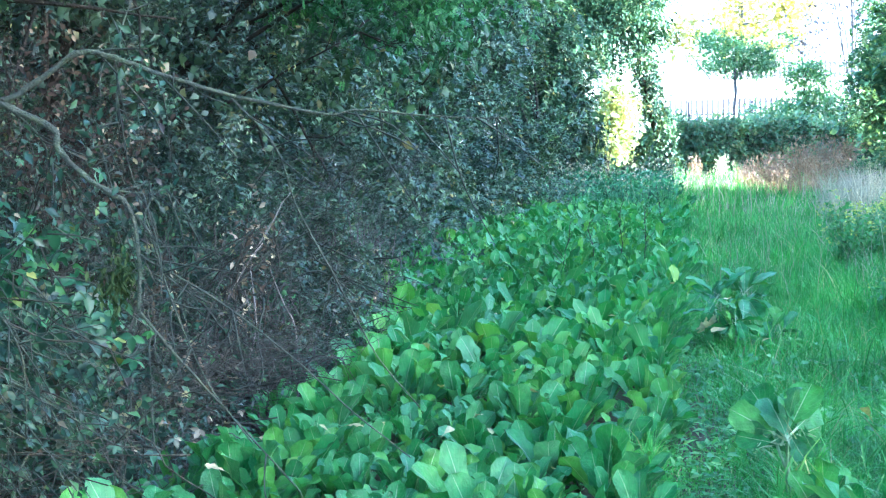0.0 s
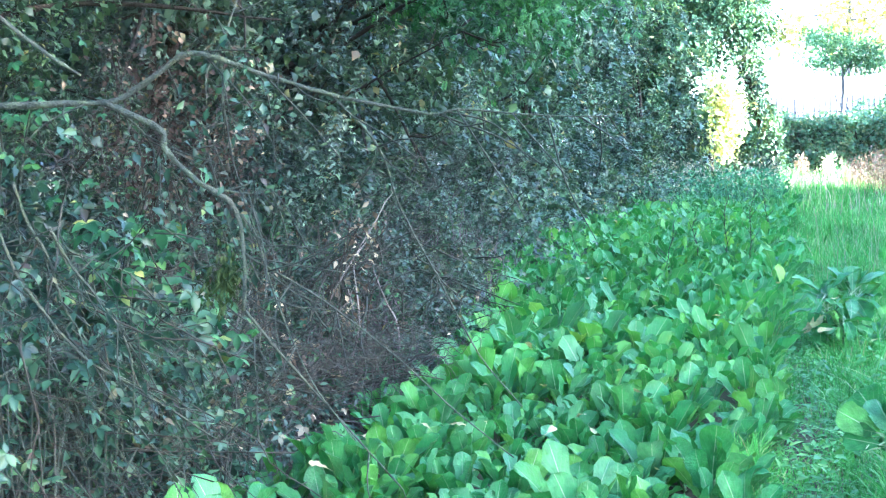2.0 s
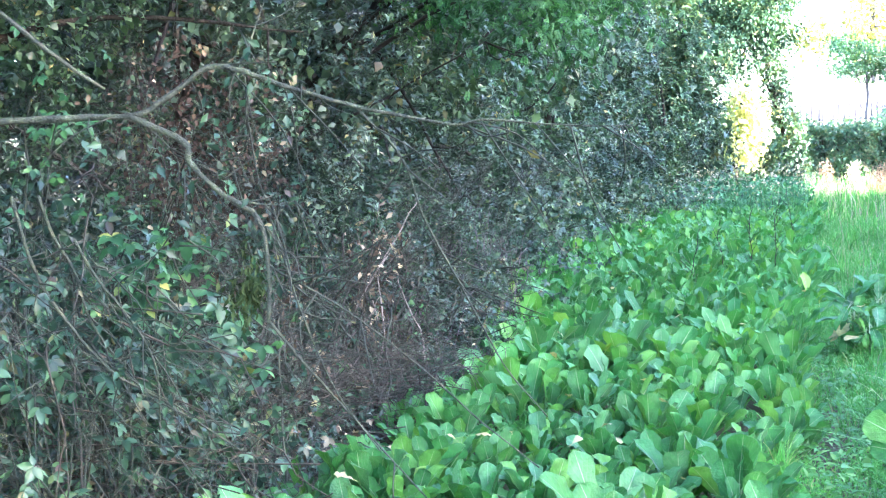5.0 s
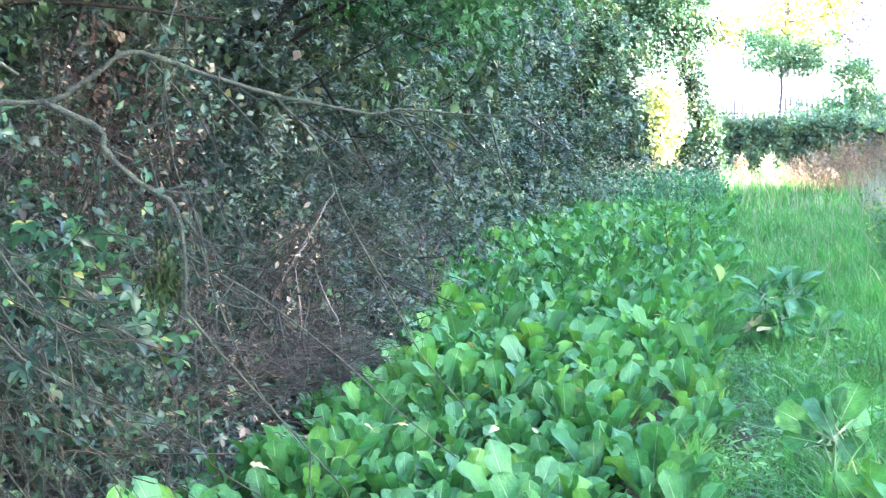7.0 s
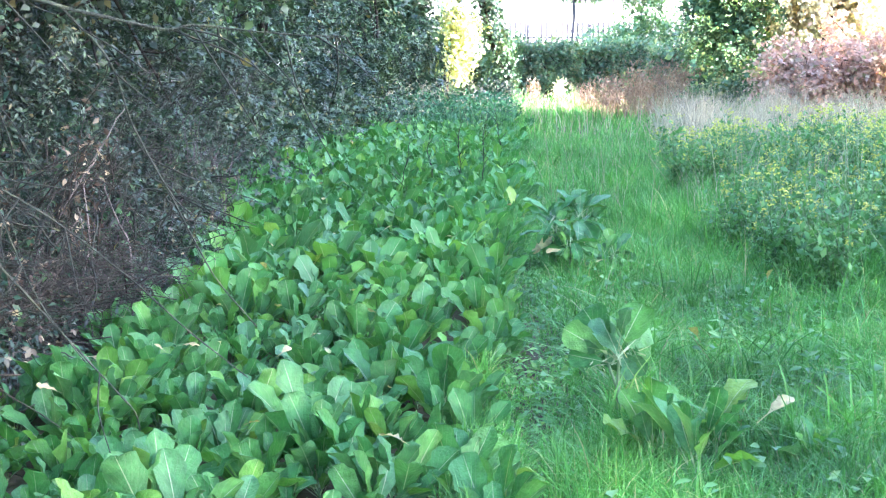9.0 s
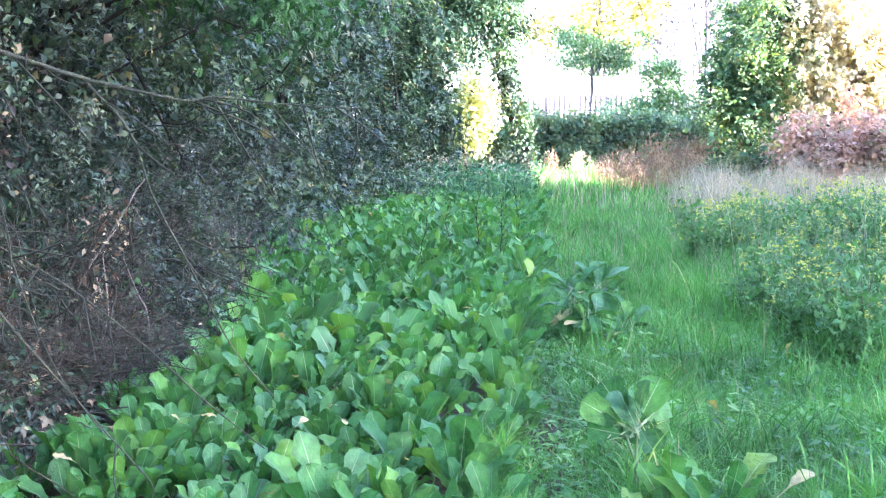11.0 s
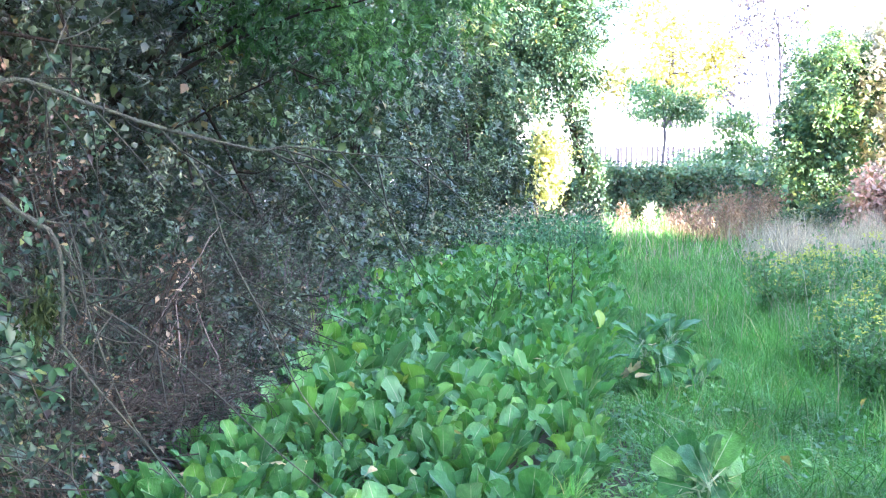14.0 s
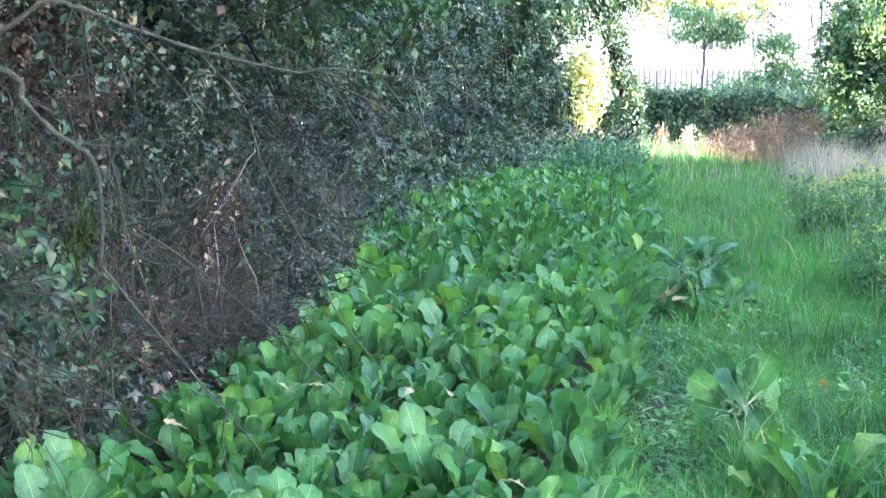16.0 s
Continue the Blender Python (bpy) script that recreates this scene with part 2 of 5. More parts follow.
# Yellow-green of a sunlit shrub, its brightness put into the leaf colour.
LIME = leaf_mat("sunlit_shrub_leaf", [(0.0, (0.3, 0.38, 0.14)), (0.6, (0.46, 0.5, 0.24)), (1.0, (0.6, 0.6, 0.34))], 0.5, 0.45)
CREAM = leaf_mat("cream_dead_leaf", [(0.0, (0.06, 0.045, 0.034)), (0.55, (0.13, 0.1, 0.075)), (0.85, (0.32, 0.27, 0.2)), (1.0, (0.6, 0.52, 0.38))], 0.7, 0.2, spec=0.15)
# Grey-lavender stands in for foliage washed out by the bright sky.
WASHED_OUT = leaf_mat("washed_out_leaf", [(0.0, (0.1, 0.095, 0.12)), (0.6, (0.17, 0.16, 0.2)), (1.0, (0.3, 0.28, 0.32))], 0.6, 0.15, spec=0.2)
# Low sun on the far foliage is put into this yellow.
GOLDEN = leaf_mat("sunlit_golden_leaf", [(0.0, (0.42, 0.42, 0.12)), (0.6, (0.56, 0.54, 0.22)), (1.0, (0.66, 0.64, 0.34))], 0.5, 0.4, spec=0.2)
MAUVE = leaf_mat("mauve_stem", [(0.0, (0.11, 0.085, 0.115)), (1.0, (0.24, 0.185, 0.24))], 0.7, 0.2, spec=0.1)


# ---- mesh helpers ----
class Geo:
    """Collects triangles and their uvs, then makes one mesh."""

    def __init__(self):
        self.v, self.f, self.uv, self.n = [], [], [], 0

    def add(self, verts, tris, uv=None):
        verts = np.asarray(verts, float).reshape(-1, 3)
        self.v.append(verts)
        self.f.append(np.asarray(tris, int).reshape(-1, 3) + self.n)
        self.uv.append(np.zeros((len(verts), 2)) if uv is None else np.asarray(uv, float))
        self.n += len(verts)

    def mesh(self, name, mat, smooth=True):
        v, f, uv = np.concatenate(self.v), np.concatenate(self.f), np.concatenate(self.uv)
        me = bpy.data.meshes.new(name)
        me.vertices.add(len(v))
        me.vertices.foreach_set("co", v.astype(np.float32).ravel())
        me.loops.add(f.size)
        me.loops.foreach_set("vertex_index", f.ravel().astype(np.int32))
        me.polygons.add(len(f))
        me.polygons.foreach_set("loop_start", np.arange(0, f.size, 3, dtype=np.int32))
        me.polygons.foreach_set("use_smooth", np.full(len(f), smooth))
        layer = me.uv_layers.new(name="UVMap")
        layer.data.foreach_set("uv", uv[f.ravel()].astype(np.float32).ravel())
        me.materials.append(mat)
        me.update(calc_edges=True)
        me.validate()
        return me


def part(name, geo, mat, parent, label="", smooth=True):
    ob = new(name, geo.mesh(name, mat, smooth) if isinstance(geo, Geo) else geo)
    ob.parent = parent
    if label:
        tagged(ob, label)
    return ob


def thing(name, at, label, category, group="", kind=""):
    ob = new(name)
    ob.empty_display_size = 0.1
    ob.matrix_basis = at if isinstance(at, Matrix) else Matrix.Translation(at)
    return tagged(ob, label, category, group, kind)


def stuff(name, geo, mat, label, category, kind="stuff", smooth=True):
    return tagged(new(name, geo.mesh(name, mat, smooth)), label, category, "", kind)


def unit(a):
    return a / np.maximum(np.linalg.norm(a, axis=-1, keepdims=True), 1e-9)


def tube(geo, pts, r0, r1, sides=6, sub=4, wob=0.0, rng=None):
    """A tapered stem through control points."""
    p = np.asarray(pts, float)
    if len(p) > 2 and sub > 1:
        q = []
        e = np.vstack([2 * p[0] - p[1], p, 2 * p[-1] - p[-2]])
        for i in range(1, len(e) - 2):
            for k in range(sub):
                t = k / sub
                a, b, c, d = e[i - 1], e[i], e[i + 1], e[i + 2]
                q.append(0.5 * (2 * b + (c - a) * t + (2 * a - 5 * b + 4 * c - d) * t * t + (3 * b - a - 3 * c + d) * t ** 3))
        q.append(p[-1])
        p = np.array(q)
    if wob and rng is not None:
        p[1:-1] += rng.normal(0, wob, (len(p) - 2, 3))
    n = len(p)
    tan = unit(np.gradient(p, axis=0))
    ref = np.where(np.abs(tan[:, 2:3]) > 0.9, [[1.0, 0, 0]], [[0, 0, 1.0]])
    u = unit(np.cross(tan, ref))
    w = np.cross(tan, u)
    rad = np.linspace(r0, r1, n)
    if wob and rng is not None:
        rad = rad * (1 + rng.normal(0, 0.08, n))
    ang = np.arange(sides) * 2 * np.pi / sides
    v = p[:, None] + rad[:, None, None] * (np.cos(ang)[None, :, None] * u[:, None] + np.sin(ang)[None, :, None] * w[:, None])
    i, j = np.meshgrid(np.arange(n - 1), np.arange(sides), indexing="ij")
    a, b = i * sides + j, i * sides + (j + 1) % sides
    t = np.stack([np.stack([a, b, b + sides], -1), np.stack([a, b + sides, a + sides], -1)], 2).reshape(-1, 3)
    base = len(v.reshape(-1, 3))
    vv = np.vstack([v.reshape(-1, 3), p[0], p[-1]])
    k = np.arange(sides)
    cap = np.vstack([np.stack([(k + 1) % sides, k, np.full(sides, base)], 1), np.stack([(n - 1) * sides + k, (n - 1) * sides + (k + 1) % sides, np.full(sides, base + 1)], 1)])
    geo.add(vv, np.vstack([t, cap]))
    return p


def blade(rows, across=2):
    """A leaf template along +y, normal +z: rows of (along, half width, lift); returns verts, tris, uv."""
    v, uv = [], []
    for a, h, z in rows:
        for k in range(across + 1):
            s = 2 * k / across - 1
            v.append((s * h, a, z + abs(s) * h * 0.35))
            uv.append(((s + 1) / 2, a))
    t = []
    for i in range(len(rows) - 1):
        for k in range(across):
            a = i * (across + 1) + k
            b = a + across + 1
            t += [(a, a + 1, b + 1), (a, b + 1, b)]
    return np.array(v), np.array(t), np.array(uv)


def pinch(rows, across=2):
    """As blade(), with the zero-width ends closed to a point."""
    v, t, uv = blade(rows, across)
    keep = [tr for tr in t if np.linalg.norm(np.cross(v[tr[1]] - v[tr[0]], v[tr[2]] - v[tr[0]])) > 1e-9]
    return v, np.array(keep), uv


OVATE = pinch([(0, 0, 0), (0.42, 0.26, 0.02), (1, 0, -0.1)])
OVATE_FINE = pinch([(0, 0, 0), (0.3, 0.27, 0.0), (0.65, 0.22, -0.02), (1, 0, -0.1)])
NARROW = pinch([(0, 0, 0), (0.4, 0.17, 0.02), (1, 0, -0.14)])
LANCE = pinch([(0, 0, 0), (0.4, 0.15, 0.03), (1, 0, -0.12)])
ROUND = pinch([(0, 0, 0), (0.45, 0.4, 0.02), (1, 0, -0.08)])
DIAMOND = pinch([(0, 0, 0), (0.45, 0.34, 0.02), (1, 0, -0.08)], 1)


def compound(pairs=6):
    """A drooping feathered leaf: paired leaflets along a rachis and one at its end."""
    v, t, uv = [], [], []
    tv, tt, tuv = DIAMOND
    for k in range(pairs * 2 + 1):
        y = 0.2 + 0.7 * (k // 2) / pairs
        ang = 0.0 if k == pairs * 2 else (1 if k % 2 else -1) * (1.15 - 0.3 * y)
        c, s = math.cos(ang), math.sin(ang)
        size = 0.34 * (1.1 - 0.4 * abs(y - 0.55))
        p = tv * [size * 0.85, size, size]
        q = np.stack([p[:, 0] * c + p[:, 1] * s, y - p[:, 0] * s + p[:, 1] * c, p[:, 2] - 0.22 * y * y - 0.1 * np.abs(p[:, 1] * s)], -1)
        t.append(tt + len(tv) * k)
        v.append(q)
        uv.append(tuv)
    return np.concatenate(v), np.concatenate(t), np.concatenate(uv)


FEATHER = compound()


def scatter(geo, tmpl, pos, way, nrm, size, width=1.0):
    """Puts a template at each place, along way, facing nrm."""
    tv, tt, tuv = tmpl
    y = unit(way)
    x = unit(np.cross(y, nrm))
    z = np.cross(x, y)
    size = np.broadcast_to(np.asarray(size, float), (len(pos),))
    width = np.broadcast_to(np.asarray(width, float), (len(pos),))
    local = tv[None] * size[:, None, None]
    v = pos[:, None] + (local[..., 0:1] * width[:, None, None]) * x[:, None] + local[..., 1:2] * y[:, None] + local[..., 2:3] * z[:, None]
    n, k = len(pos), len(tv)
    f = tt[None] + (np.arange(n) * k)[:, None, None]
    geo.add(v.reshape(-1, 3), f.reshape(-1, 3), np.tile(tuv, (n, 1)))


def grass_field(geo, rng, n, place, height, width, lean=0.35, segs=3):
    """Bent blades of grass; place(n) gives the roots."""
    root = place(n)
    n = len(root)
    h = height * rng.uniform(0.45, 1.3, n) * (1 + 0.4 * np.sin(root[:, 0] * 4.1 + 1.7 * np.sin(root[:, 1] * 2.2)) * np.cos(root[:, 1] * 3.3 + np.sin(root[:, 0] * 2.7)))
    h *= np.where(np.hypot((root[:, 0] - 0.58) / 0.27, (root[:, 1] - 7.6) / 1.6) < 1, 0.38, 1.0)
    track = np.abs(root[:, 0] - bed_right(root[:, 1]) - 0.2) / (0.13 + 0.08 * np.sin(root[:, 1] * 1.9))
    h *= np.where((track < 1) & (root[:, 1] < 17), 0.45 + 0.55 * np.minimum(track, 1) ** 2, 1.0)
    az = rng.uniform(0, 2 * np.pi, n)
    out = np.stack([np.cos(az), np.sin(az), np.zeros(n)], 1)
    side = np.stack([-np.sin(az), np.cos(az), np.zeros(n)], 1)
    tw = rng.uniform(0, 2 * np.pi, n)
    wide = side * np.cos(tw)[:, None] + out * np.sin(tw)[:, None]
    bend = rng.uniform(0.05, 1.0, n) * lean * 2
    w = width * rng.uniform(0.6, 1.3, n)
    v = []
    for k in range(segs):
        t = k / segs
        c = root + out * (bend * t * t * h)[:, None] + np.array([0, 0, 1.0]) * (h * (t - 0.3 * bend * t * t))[:, None]
        d = wide * (w * (1 - 0.75 * t) * 0.5)[:, None]
        v += [c - d, c + d]
    v.append(root + out * (bend * h)[:, None] + np.array([0, 0, 1.0]) * (h * (1 - 0.3 * bend))[:, None])
    v = np.stack(v, 1)
    t = []
    for k in range(segs - 1):
        a = 2 * k
        t += [(a, a + 1, a + 3), (a, a + 3, a + 2)]
    t.append((2 * segs - 2, 2 * segs - 1, 2 * segs))
    t = np.array(t)
    f = t[None] + (np.arange(n) * v.shape[1])[:, None, None]
    geo.add(v.reshape(-1, 3), f.reshape(-1, 3))


def clumps(rng, n_clump, radii, core=0.55, low=-0.7):
    """Clump centres on the lobes of an uneven crown, with some inside; the outward ways too."""
    radii = np.array(radii)
    n_lobe = max(9, n_clump // 22)
    d = unit(rng.normal(0, 1, (n_lobe * 4, 3)))
    d = d[d[:, 2] > low][:n_lobe]
    mid = d * rng.uniform(core + 0.12, 0.86, (len(d), 1)) * radii
    size = radii.mean() * rng.uniform(0.22, 0.42, len(d))
    k = rng.integers(len(d), size=n_clump)
    o = unit(rng.normal(0, 1, (n_clump, 3)) + d[k] * 0.7)
    pos = mid[k] + o * (size[k] * rng.uniform(0.65, 1.05, n_clump))[:, None]
    inside = rng.random(n_clump) < 0.3
    pos[inside] = unit(rng.normal(0, 1, (inside.sum(), 3))) * rng.uniform(0.2, 0.62, (inside.sum(), 1)) * radii
    return pos, o


def foliage(geo, rng, centres, outward, per, spread, tmpl, size, droop=0.35, width=1.0):
    """Leaves round clump centres, hanging outward."""
    n = len(centres) * per
    c = np.repeat(centres, per, 0)
    o = np.repeat(outward, per, 0)
    loose = np.repeat(rng.uniform(0.45, 1.35, len(centres)), per)[:, None]
    turn = np.repeat(rng.normal(0, 0.55, (len(centres), 3)), per, 0)
    pos = c + rng.normal(0, 1, (n, 3)) * np.asarray(spread) * loose
    way = o * 0.5 + turn + rng.normal(0, 0.36, (n, 3)) + np.array([0, 0, -droop])
    nrm = o * 0.5 + turn * 0.6 + rng.normal(0, 0.32, (n, 3)) + np.array([0, 0, 0.6])
    scatter(geo, tmpl, pos, way, nrm, size * rng.uniform(0.5, 1.35, n), width)


def shoots(geo, stems, rng, centres, outward, per, leaves, length, tmpl, size, droop=0.35, thick=0.0022):
    """Leafy shoots round clump centres: leaves in two ranks along a thin arching stem."""
    n = len(centres) * per
    o = np.repeat(outward, per, 0)
    turn = np.repeat(rng.normal(0, 0.45, (len(centres), 3)), per, 0)
    way = unit(o * 0.6 + turn + rng.normal(0, 0.55, (n, 3)) + np.array([0, 0, 0.15 - droop]))
    reach = length * rng.uniform(0.5, 1.4, n)[:, None]
    foot = np.repeat(centres, per, 0) + rng.normal(0, 0.07, (n, 3)) - way * reach * 0.5
    sag = np.array([0, 0, -1.0]) * reach * rng.uniform(0.1, 0.5 + droop * 0.4, n)[:, None]
    face = o * 0.45 + turn * 0.5 + rng.normal(0, 0.25, (n, 3)) + np.array([0, 0, 0.75])
    side = unit(np.cross(way, face))
    up = np.cross(side, way)
    ln, wd = [], []
    for k in range(leaves):
        t = (k + 1) / leaves
        flip = 1.0 if k % 2 else -1.0
        spread = 0.15 if k == leaves - 1 else 0.95
        pos = foot + way * reach * t + sag * t * t
        lw = way * 0.55 + side * flip * spread + sag / reach * t * 0.8 + rng.normal(0, 0.2, (n, 3))
        scatter(geo, tmpl, pos, lw, up + rng.normal(0, 0.28, (n, 3)), size * rng.uniform(0.65, 1.25, n) * (1.05 - 0.3 * t))
    ring = np.array([0, 2, 4]) * np.pi / 3
    rows = []
    for t, r in ((0.0, 1.0), (0.5, 0.8), (1.0, 0.4)):
        c = foot + way * reach * t + sag * t * t
        rows.append(c[:, None] + thick * r * (np.cos(ring)[None, :, None] * side[:, None] + np.sin(ring)[None, :, None] * up[:, None]))
    v = np.stack(rows, 1).reshape(n, 9, 3)
    t = []
    for k in (0, 3):
        for j in range(3):
            a, b = k + j, k + (j + 1) % 3
            t += [(a, b, b + 3), (a, b + 3, a + 3)]
    stems.add(v.reshape(-1, 3), (np.array(t)[None] + (np.arange(n) * 9)[:, None, None]).reshape(-1, 3))


def crown_thing(name, at, label, category, rng, height, radii, centre_z, n_clump, per, spread, tmpl, size, leaf, bark, trunk_r, droop=0.35, limbs=7, core=0.55, low=-0.7, lean=(0, 0), group="", twigs=0, dead=0, gaps=0.0, fill=0, shoot=None, hollows=()):
    """A shrub or tree: trunk, limbs and a crown of small leaves in clumps."""
    ob = thing(name, at, label, category, group)
    cen, out = clumps(rng, n_clump, radii, core, low)
    cen = cen + np.array([lean[0], lean[1], centre_z])
    cen[:, 2] = np.maximum(cen[:, 2], 0.1)
    if gaps:
        w = cen + rng.uniform(0, 6, 3)
        hollow = np.sin(w[:, 0] * 2.3 + np.sin(w[:, 2] * 1.9)) * np.cos(w[:, 1] * 2.1 + 1.3 * np.sin(w[:, 2] * 2.7)) + 0.5 * np.sin(w[:, 2] * 4.4 + w[:, 1] * 3.1)
        keep = hollow > np.quantile(hollow, gaps)
        cen, out = cen[keep], out[keep]
    base = np.array(at.translation if isinstance(at, Matrix) else at)
    for x, y, z, r in hollows:
        keep = np.linalg.norm((cen + base - [x, y, z]) / [1, 1.3, 0.9], axis=1) > r * rng.uniform(0.75, 1.1, len(cen))
        cen, out = cen[keep], out[keep]
    g, st = Geo(), Geo()
    if shoot:
        shoots(g, st, rng, cen, out, shoot[0], shoot[1], shoot[2], tmpl, size, droop)
    else:
        foliage(g, rng, cen, out, per, spread, tmpl, size, droop)
    if fill:
        mid = np.array([lean[0], lean[1], centre_z])
        foliage(g, rng, mid + (cen - mid) * rng.uniform(0.25, 0.75, (len(cen), 1)), out, fill * (2 if shoot else 1), 0.25, DIAMOND, size * (1.5 if shoot else 2.2), droop)
    g.v = [np.where(np.arange(3) == 2, np.maximum(a, 0.01), a) for a in g.v]
    part("crown", g, leaf, ob)
    if shoot:
        tagged(part("shoot_growth", st, TWIG, ob, "thin bare shoot stems"), kind="stuff")
    if dead:
        g = Geo()
        pick = rng.integers(len(cen), size=dead)
        foliage(g, rng, cen[pick] * [1.02, 1.02, 1], out[pick], 26, 0.11, NARROW, 0.05, 0.8)
        part("dead_foliage", g, LITTER, ob, "clinging dead brown leaves")
    t = Geo()
    top = np.array([lean[0], lean[1], centre_z + radii[2] * 0.45])
    sway = rng.normal(0, 0.12, (2, 3)) * [1, 1, 0]
    stem = tube(t, [np.zeros(3), top * 0.33 + sway[0], top * 0.66 + sway[1], top], trunk_r, trunk_r * 0.35, 8, 4, trunk_r * 0.08, rng)
    part("trunk", t, bark, ob)
    ob["lean_per_metre"] = (float(lean[0]) / float(top[2]), float(lean[1]) / float(top[2]))
    for i in range(limbs):
        b = Geo()
        a = stem[int(len(stem) * (0.25 + 0.6 * i / limbs))]
        e = cen[rng.integers(len(cen))]
        mid = (a + e) / 2 + rng.normal(0, 0.2, 3) + np.array([0, 0, 0.15])
        path = tube(b, [a, mid, e], trunk_r * 0.38, trunk_r * 0.08, 5, 5, trunk_r * 0.1, rng)
        for k in range(5):
            s = path[rng.integers(len(path) // 2, len(path))]
            near = cen[np.argsort(((cen - s) ** 2).sum(1))[rng.integers(1, 12)]]
            tube(b, [s, (s + near) / 2 + rng.normal(0, 0.08, 3), near], trunk_r * 0.1, trunk_r * 0.03, 4, 3)
        part("limb", b, bark, ob)
    for i in range(twigs):
        b = Geo()
        s = cen[rng.integers(len(cen))] * [1.06, 1.06, 1] + rng.normal(0, 0.1, 3)
        s[2] = max(s[2], 0.7)
        way = np.array([rng.normal(0.1, 0.3), rng.normal(-0.1, 0.3), rng.normal(-0.35, 0.5)]) * rng.uniform(0.5, 1.3)
        e = s + way
        e[2] = max(e[2], 0.05)
        tube(b, [s, s + way * 0.5 + rng.normal(0, 0.08, 3), e], 0.007, 0.003, 4, 4, 0.008, rng)
        part("twig", b, TWIG, ob)
    return ob


# ---- ground: one sheet to the horizon ----
def ground_height(x, y):
    return 0.025 * np.sin(x * 1.7 + 0.6 * y) * np.cos(y * 1.1 - 0.4 * x) + 0.012 * np.sin(x * 5.1 + 2) * np.sin(y * 4.3)


def build_ground():
    a = np.linspace(-1, 1, 181)
    gx = 14 * a + 786 * np.sign(a) * np.abs(a) ** 7
    gy = 20 + 30 * a + 770 * np.sign(a) * np.abs(a) ** 7
    x, y = np.meshgrid(gx, gy, indexing="ij")
    z = ground_height(x, y)
    n = len(a)
    i, j = np.meshgrid(np.arange(n - 1), np.arange(n - 1), indexing="ij")
    p = i * n + j
    t = np.stack([np.stack([p, p + n, p + n + 1], -1), np.stack([p, p + n + 1, p + 1], -1)], 2).reshape(-1, 3)
    g = Geo()
    g.add(np.stack([x, y, z], -1).reshape(-1, 3), t)
    stuff("ground", g, SOIL, "dark soil and short turf of a meadow strip", "ground", "structure")


build_ground()


def on_ground(x, y, lift=0.0):
    return np.stack([x, y, ground_height(x, y) + lift], -1)


def bed_left(y):
    return np.interp(y, [3, 6, 7.2, 8.2, 9.3, 11, 13.5, 16, 22, 25.5, 28.5, 32], [-1.7, -1.75, -1.8, -1.75, -1.5, -1.5, -1.85, -2.0, -1.9, -1.75, -1.45, -1.1])


def bed_right(y):
    return 0.3 + (y - 5.1) * 0.061 - np.interp(y, [5, 9, 14, 19], [0.12, 0.14, 0.06, 0.0])


# ---- pale boundary wall and steel fences beyond the hedge ----
def build_far_wall():
    wall = thing("boundary_wall", (14, 84, 0), "sunlit pale rendered boundary wall of a yard", "wall", kind="structure")
    for k in range(12):
        g = Geo()
        x0, x1 = -33 + k * 5.5, -33 + k * 5.5 + 5.48
        v = [(x, y, z) for x in (x0, x1) for y in (-0.15, 0.15) for z in (0, 4.1)]
        g.add(v, [(0, 1, 3), (0, 3, 2), (4, 6, 7), (4, 7, 5), (0, 4, 5), (0, 5, 1), (2, 3, 7), (2, 7, 6), (1, 5, 7), (1, 7, 3), (0, 2, 6), (0, 6, 4)])
        part("panel", g, CONCRETE, wall, smooth=False)
    cap = Geo()
    v = [(x, y, z) for x in (-33, 33) for y in (-0.22, 0.22) for z in (4.1, 4.22)]
    cap.add(v, [(0, 1, 3), (0, 3, 2), (4, 6, 7), (4, 7, 5), (0, 4, 5), (0, 5, 1), (2, 3, 7), (2, 7, 6), (1, 5, 7), (1, 7, 3), (0, 2, 6), (0, 6, 4)])
    part("coping", cap, CONCRETE, wall, smooth=False)


def pale_mesh(h, w):
    """One palisade pale: a W-section strip with a pointed head."""
    g = Geo()
    xs = np.array([-w / 2, -w / 4, 0, w / 4, w / 2])
    ys = np.array([0, -0.02, 0, -0.02, 0])
    top = np.array([h - 0.08, h - 0.02, h, h - 0.02, h - 0.08])
    v = [(x, y, 0.02) for x, y in zip(xs, ys)] + [(x, y, t) for x, y, t in zip(xs, ys, top)]
    v += [(x, y + 0.006, z) for x, y, z in v]
    t = []
    for k in range(4):
        t += [(k, k + 1, k + 6), (k, k + 6, k + 5), (k + 10, k + 16, k + 11), (k + 10, k + 15, k + 16), (k + 5, k + 6, k + 16), (k + 5, k + 16, k + 15)]
    t += [(0, 5, 15), (0, 15, 10), (4, 14, 19), (4, 19, 9)]
    g.add(v, t)
    return g.mesh("pale", STEEL, False)


def palisade(at, n, gap, h, label):
    fence = thing("palisade_fence", at, label, "fence", "steel fences")
    me = pale_mesh(h, gap * 0.5)
    for k in range(n):
        p = part("pale", me, None, fence)
        p.location = (k * gap, 0, 0)
    for z in (h * 0.18, h * 0.78):
        g = Geo()
        tube(g, [(-0.2, 0.05, z), (n * gap, 0.05, z)], 0.03, 0.03, 6)
        part("rail", g, STEEL, fence)
    for k in range(0, n, 12):
        g = Geo()
        tube(g, [(k * gap + gap / 2, 0.1, 0), (k * gap + gap / 2, 0.1, h - 0.1)], 0.05, 0.05, 6)
        part("post", g, STEEL, fence)
    return fence


build_far_wall()
palisade((1.5, 60, 0), 44, 0.2, 2.8, "grey weathered steel palisade fence behind the hedge")
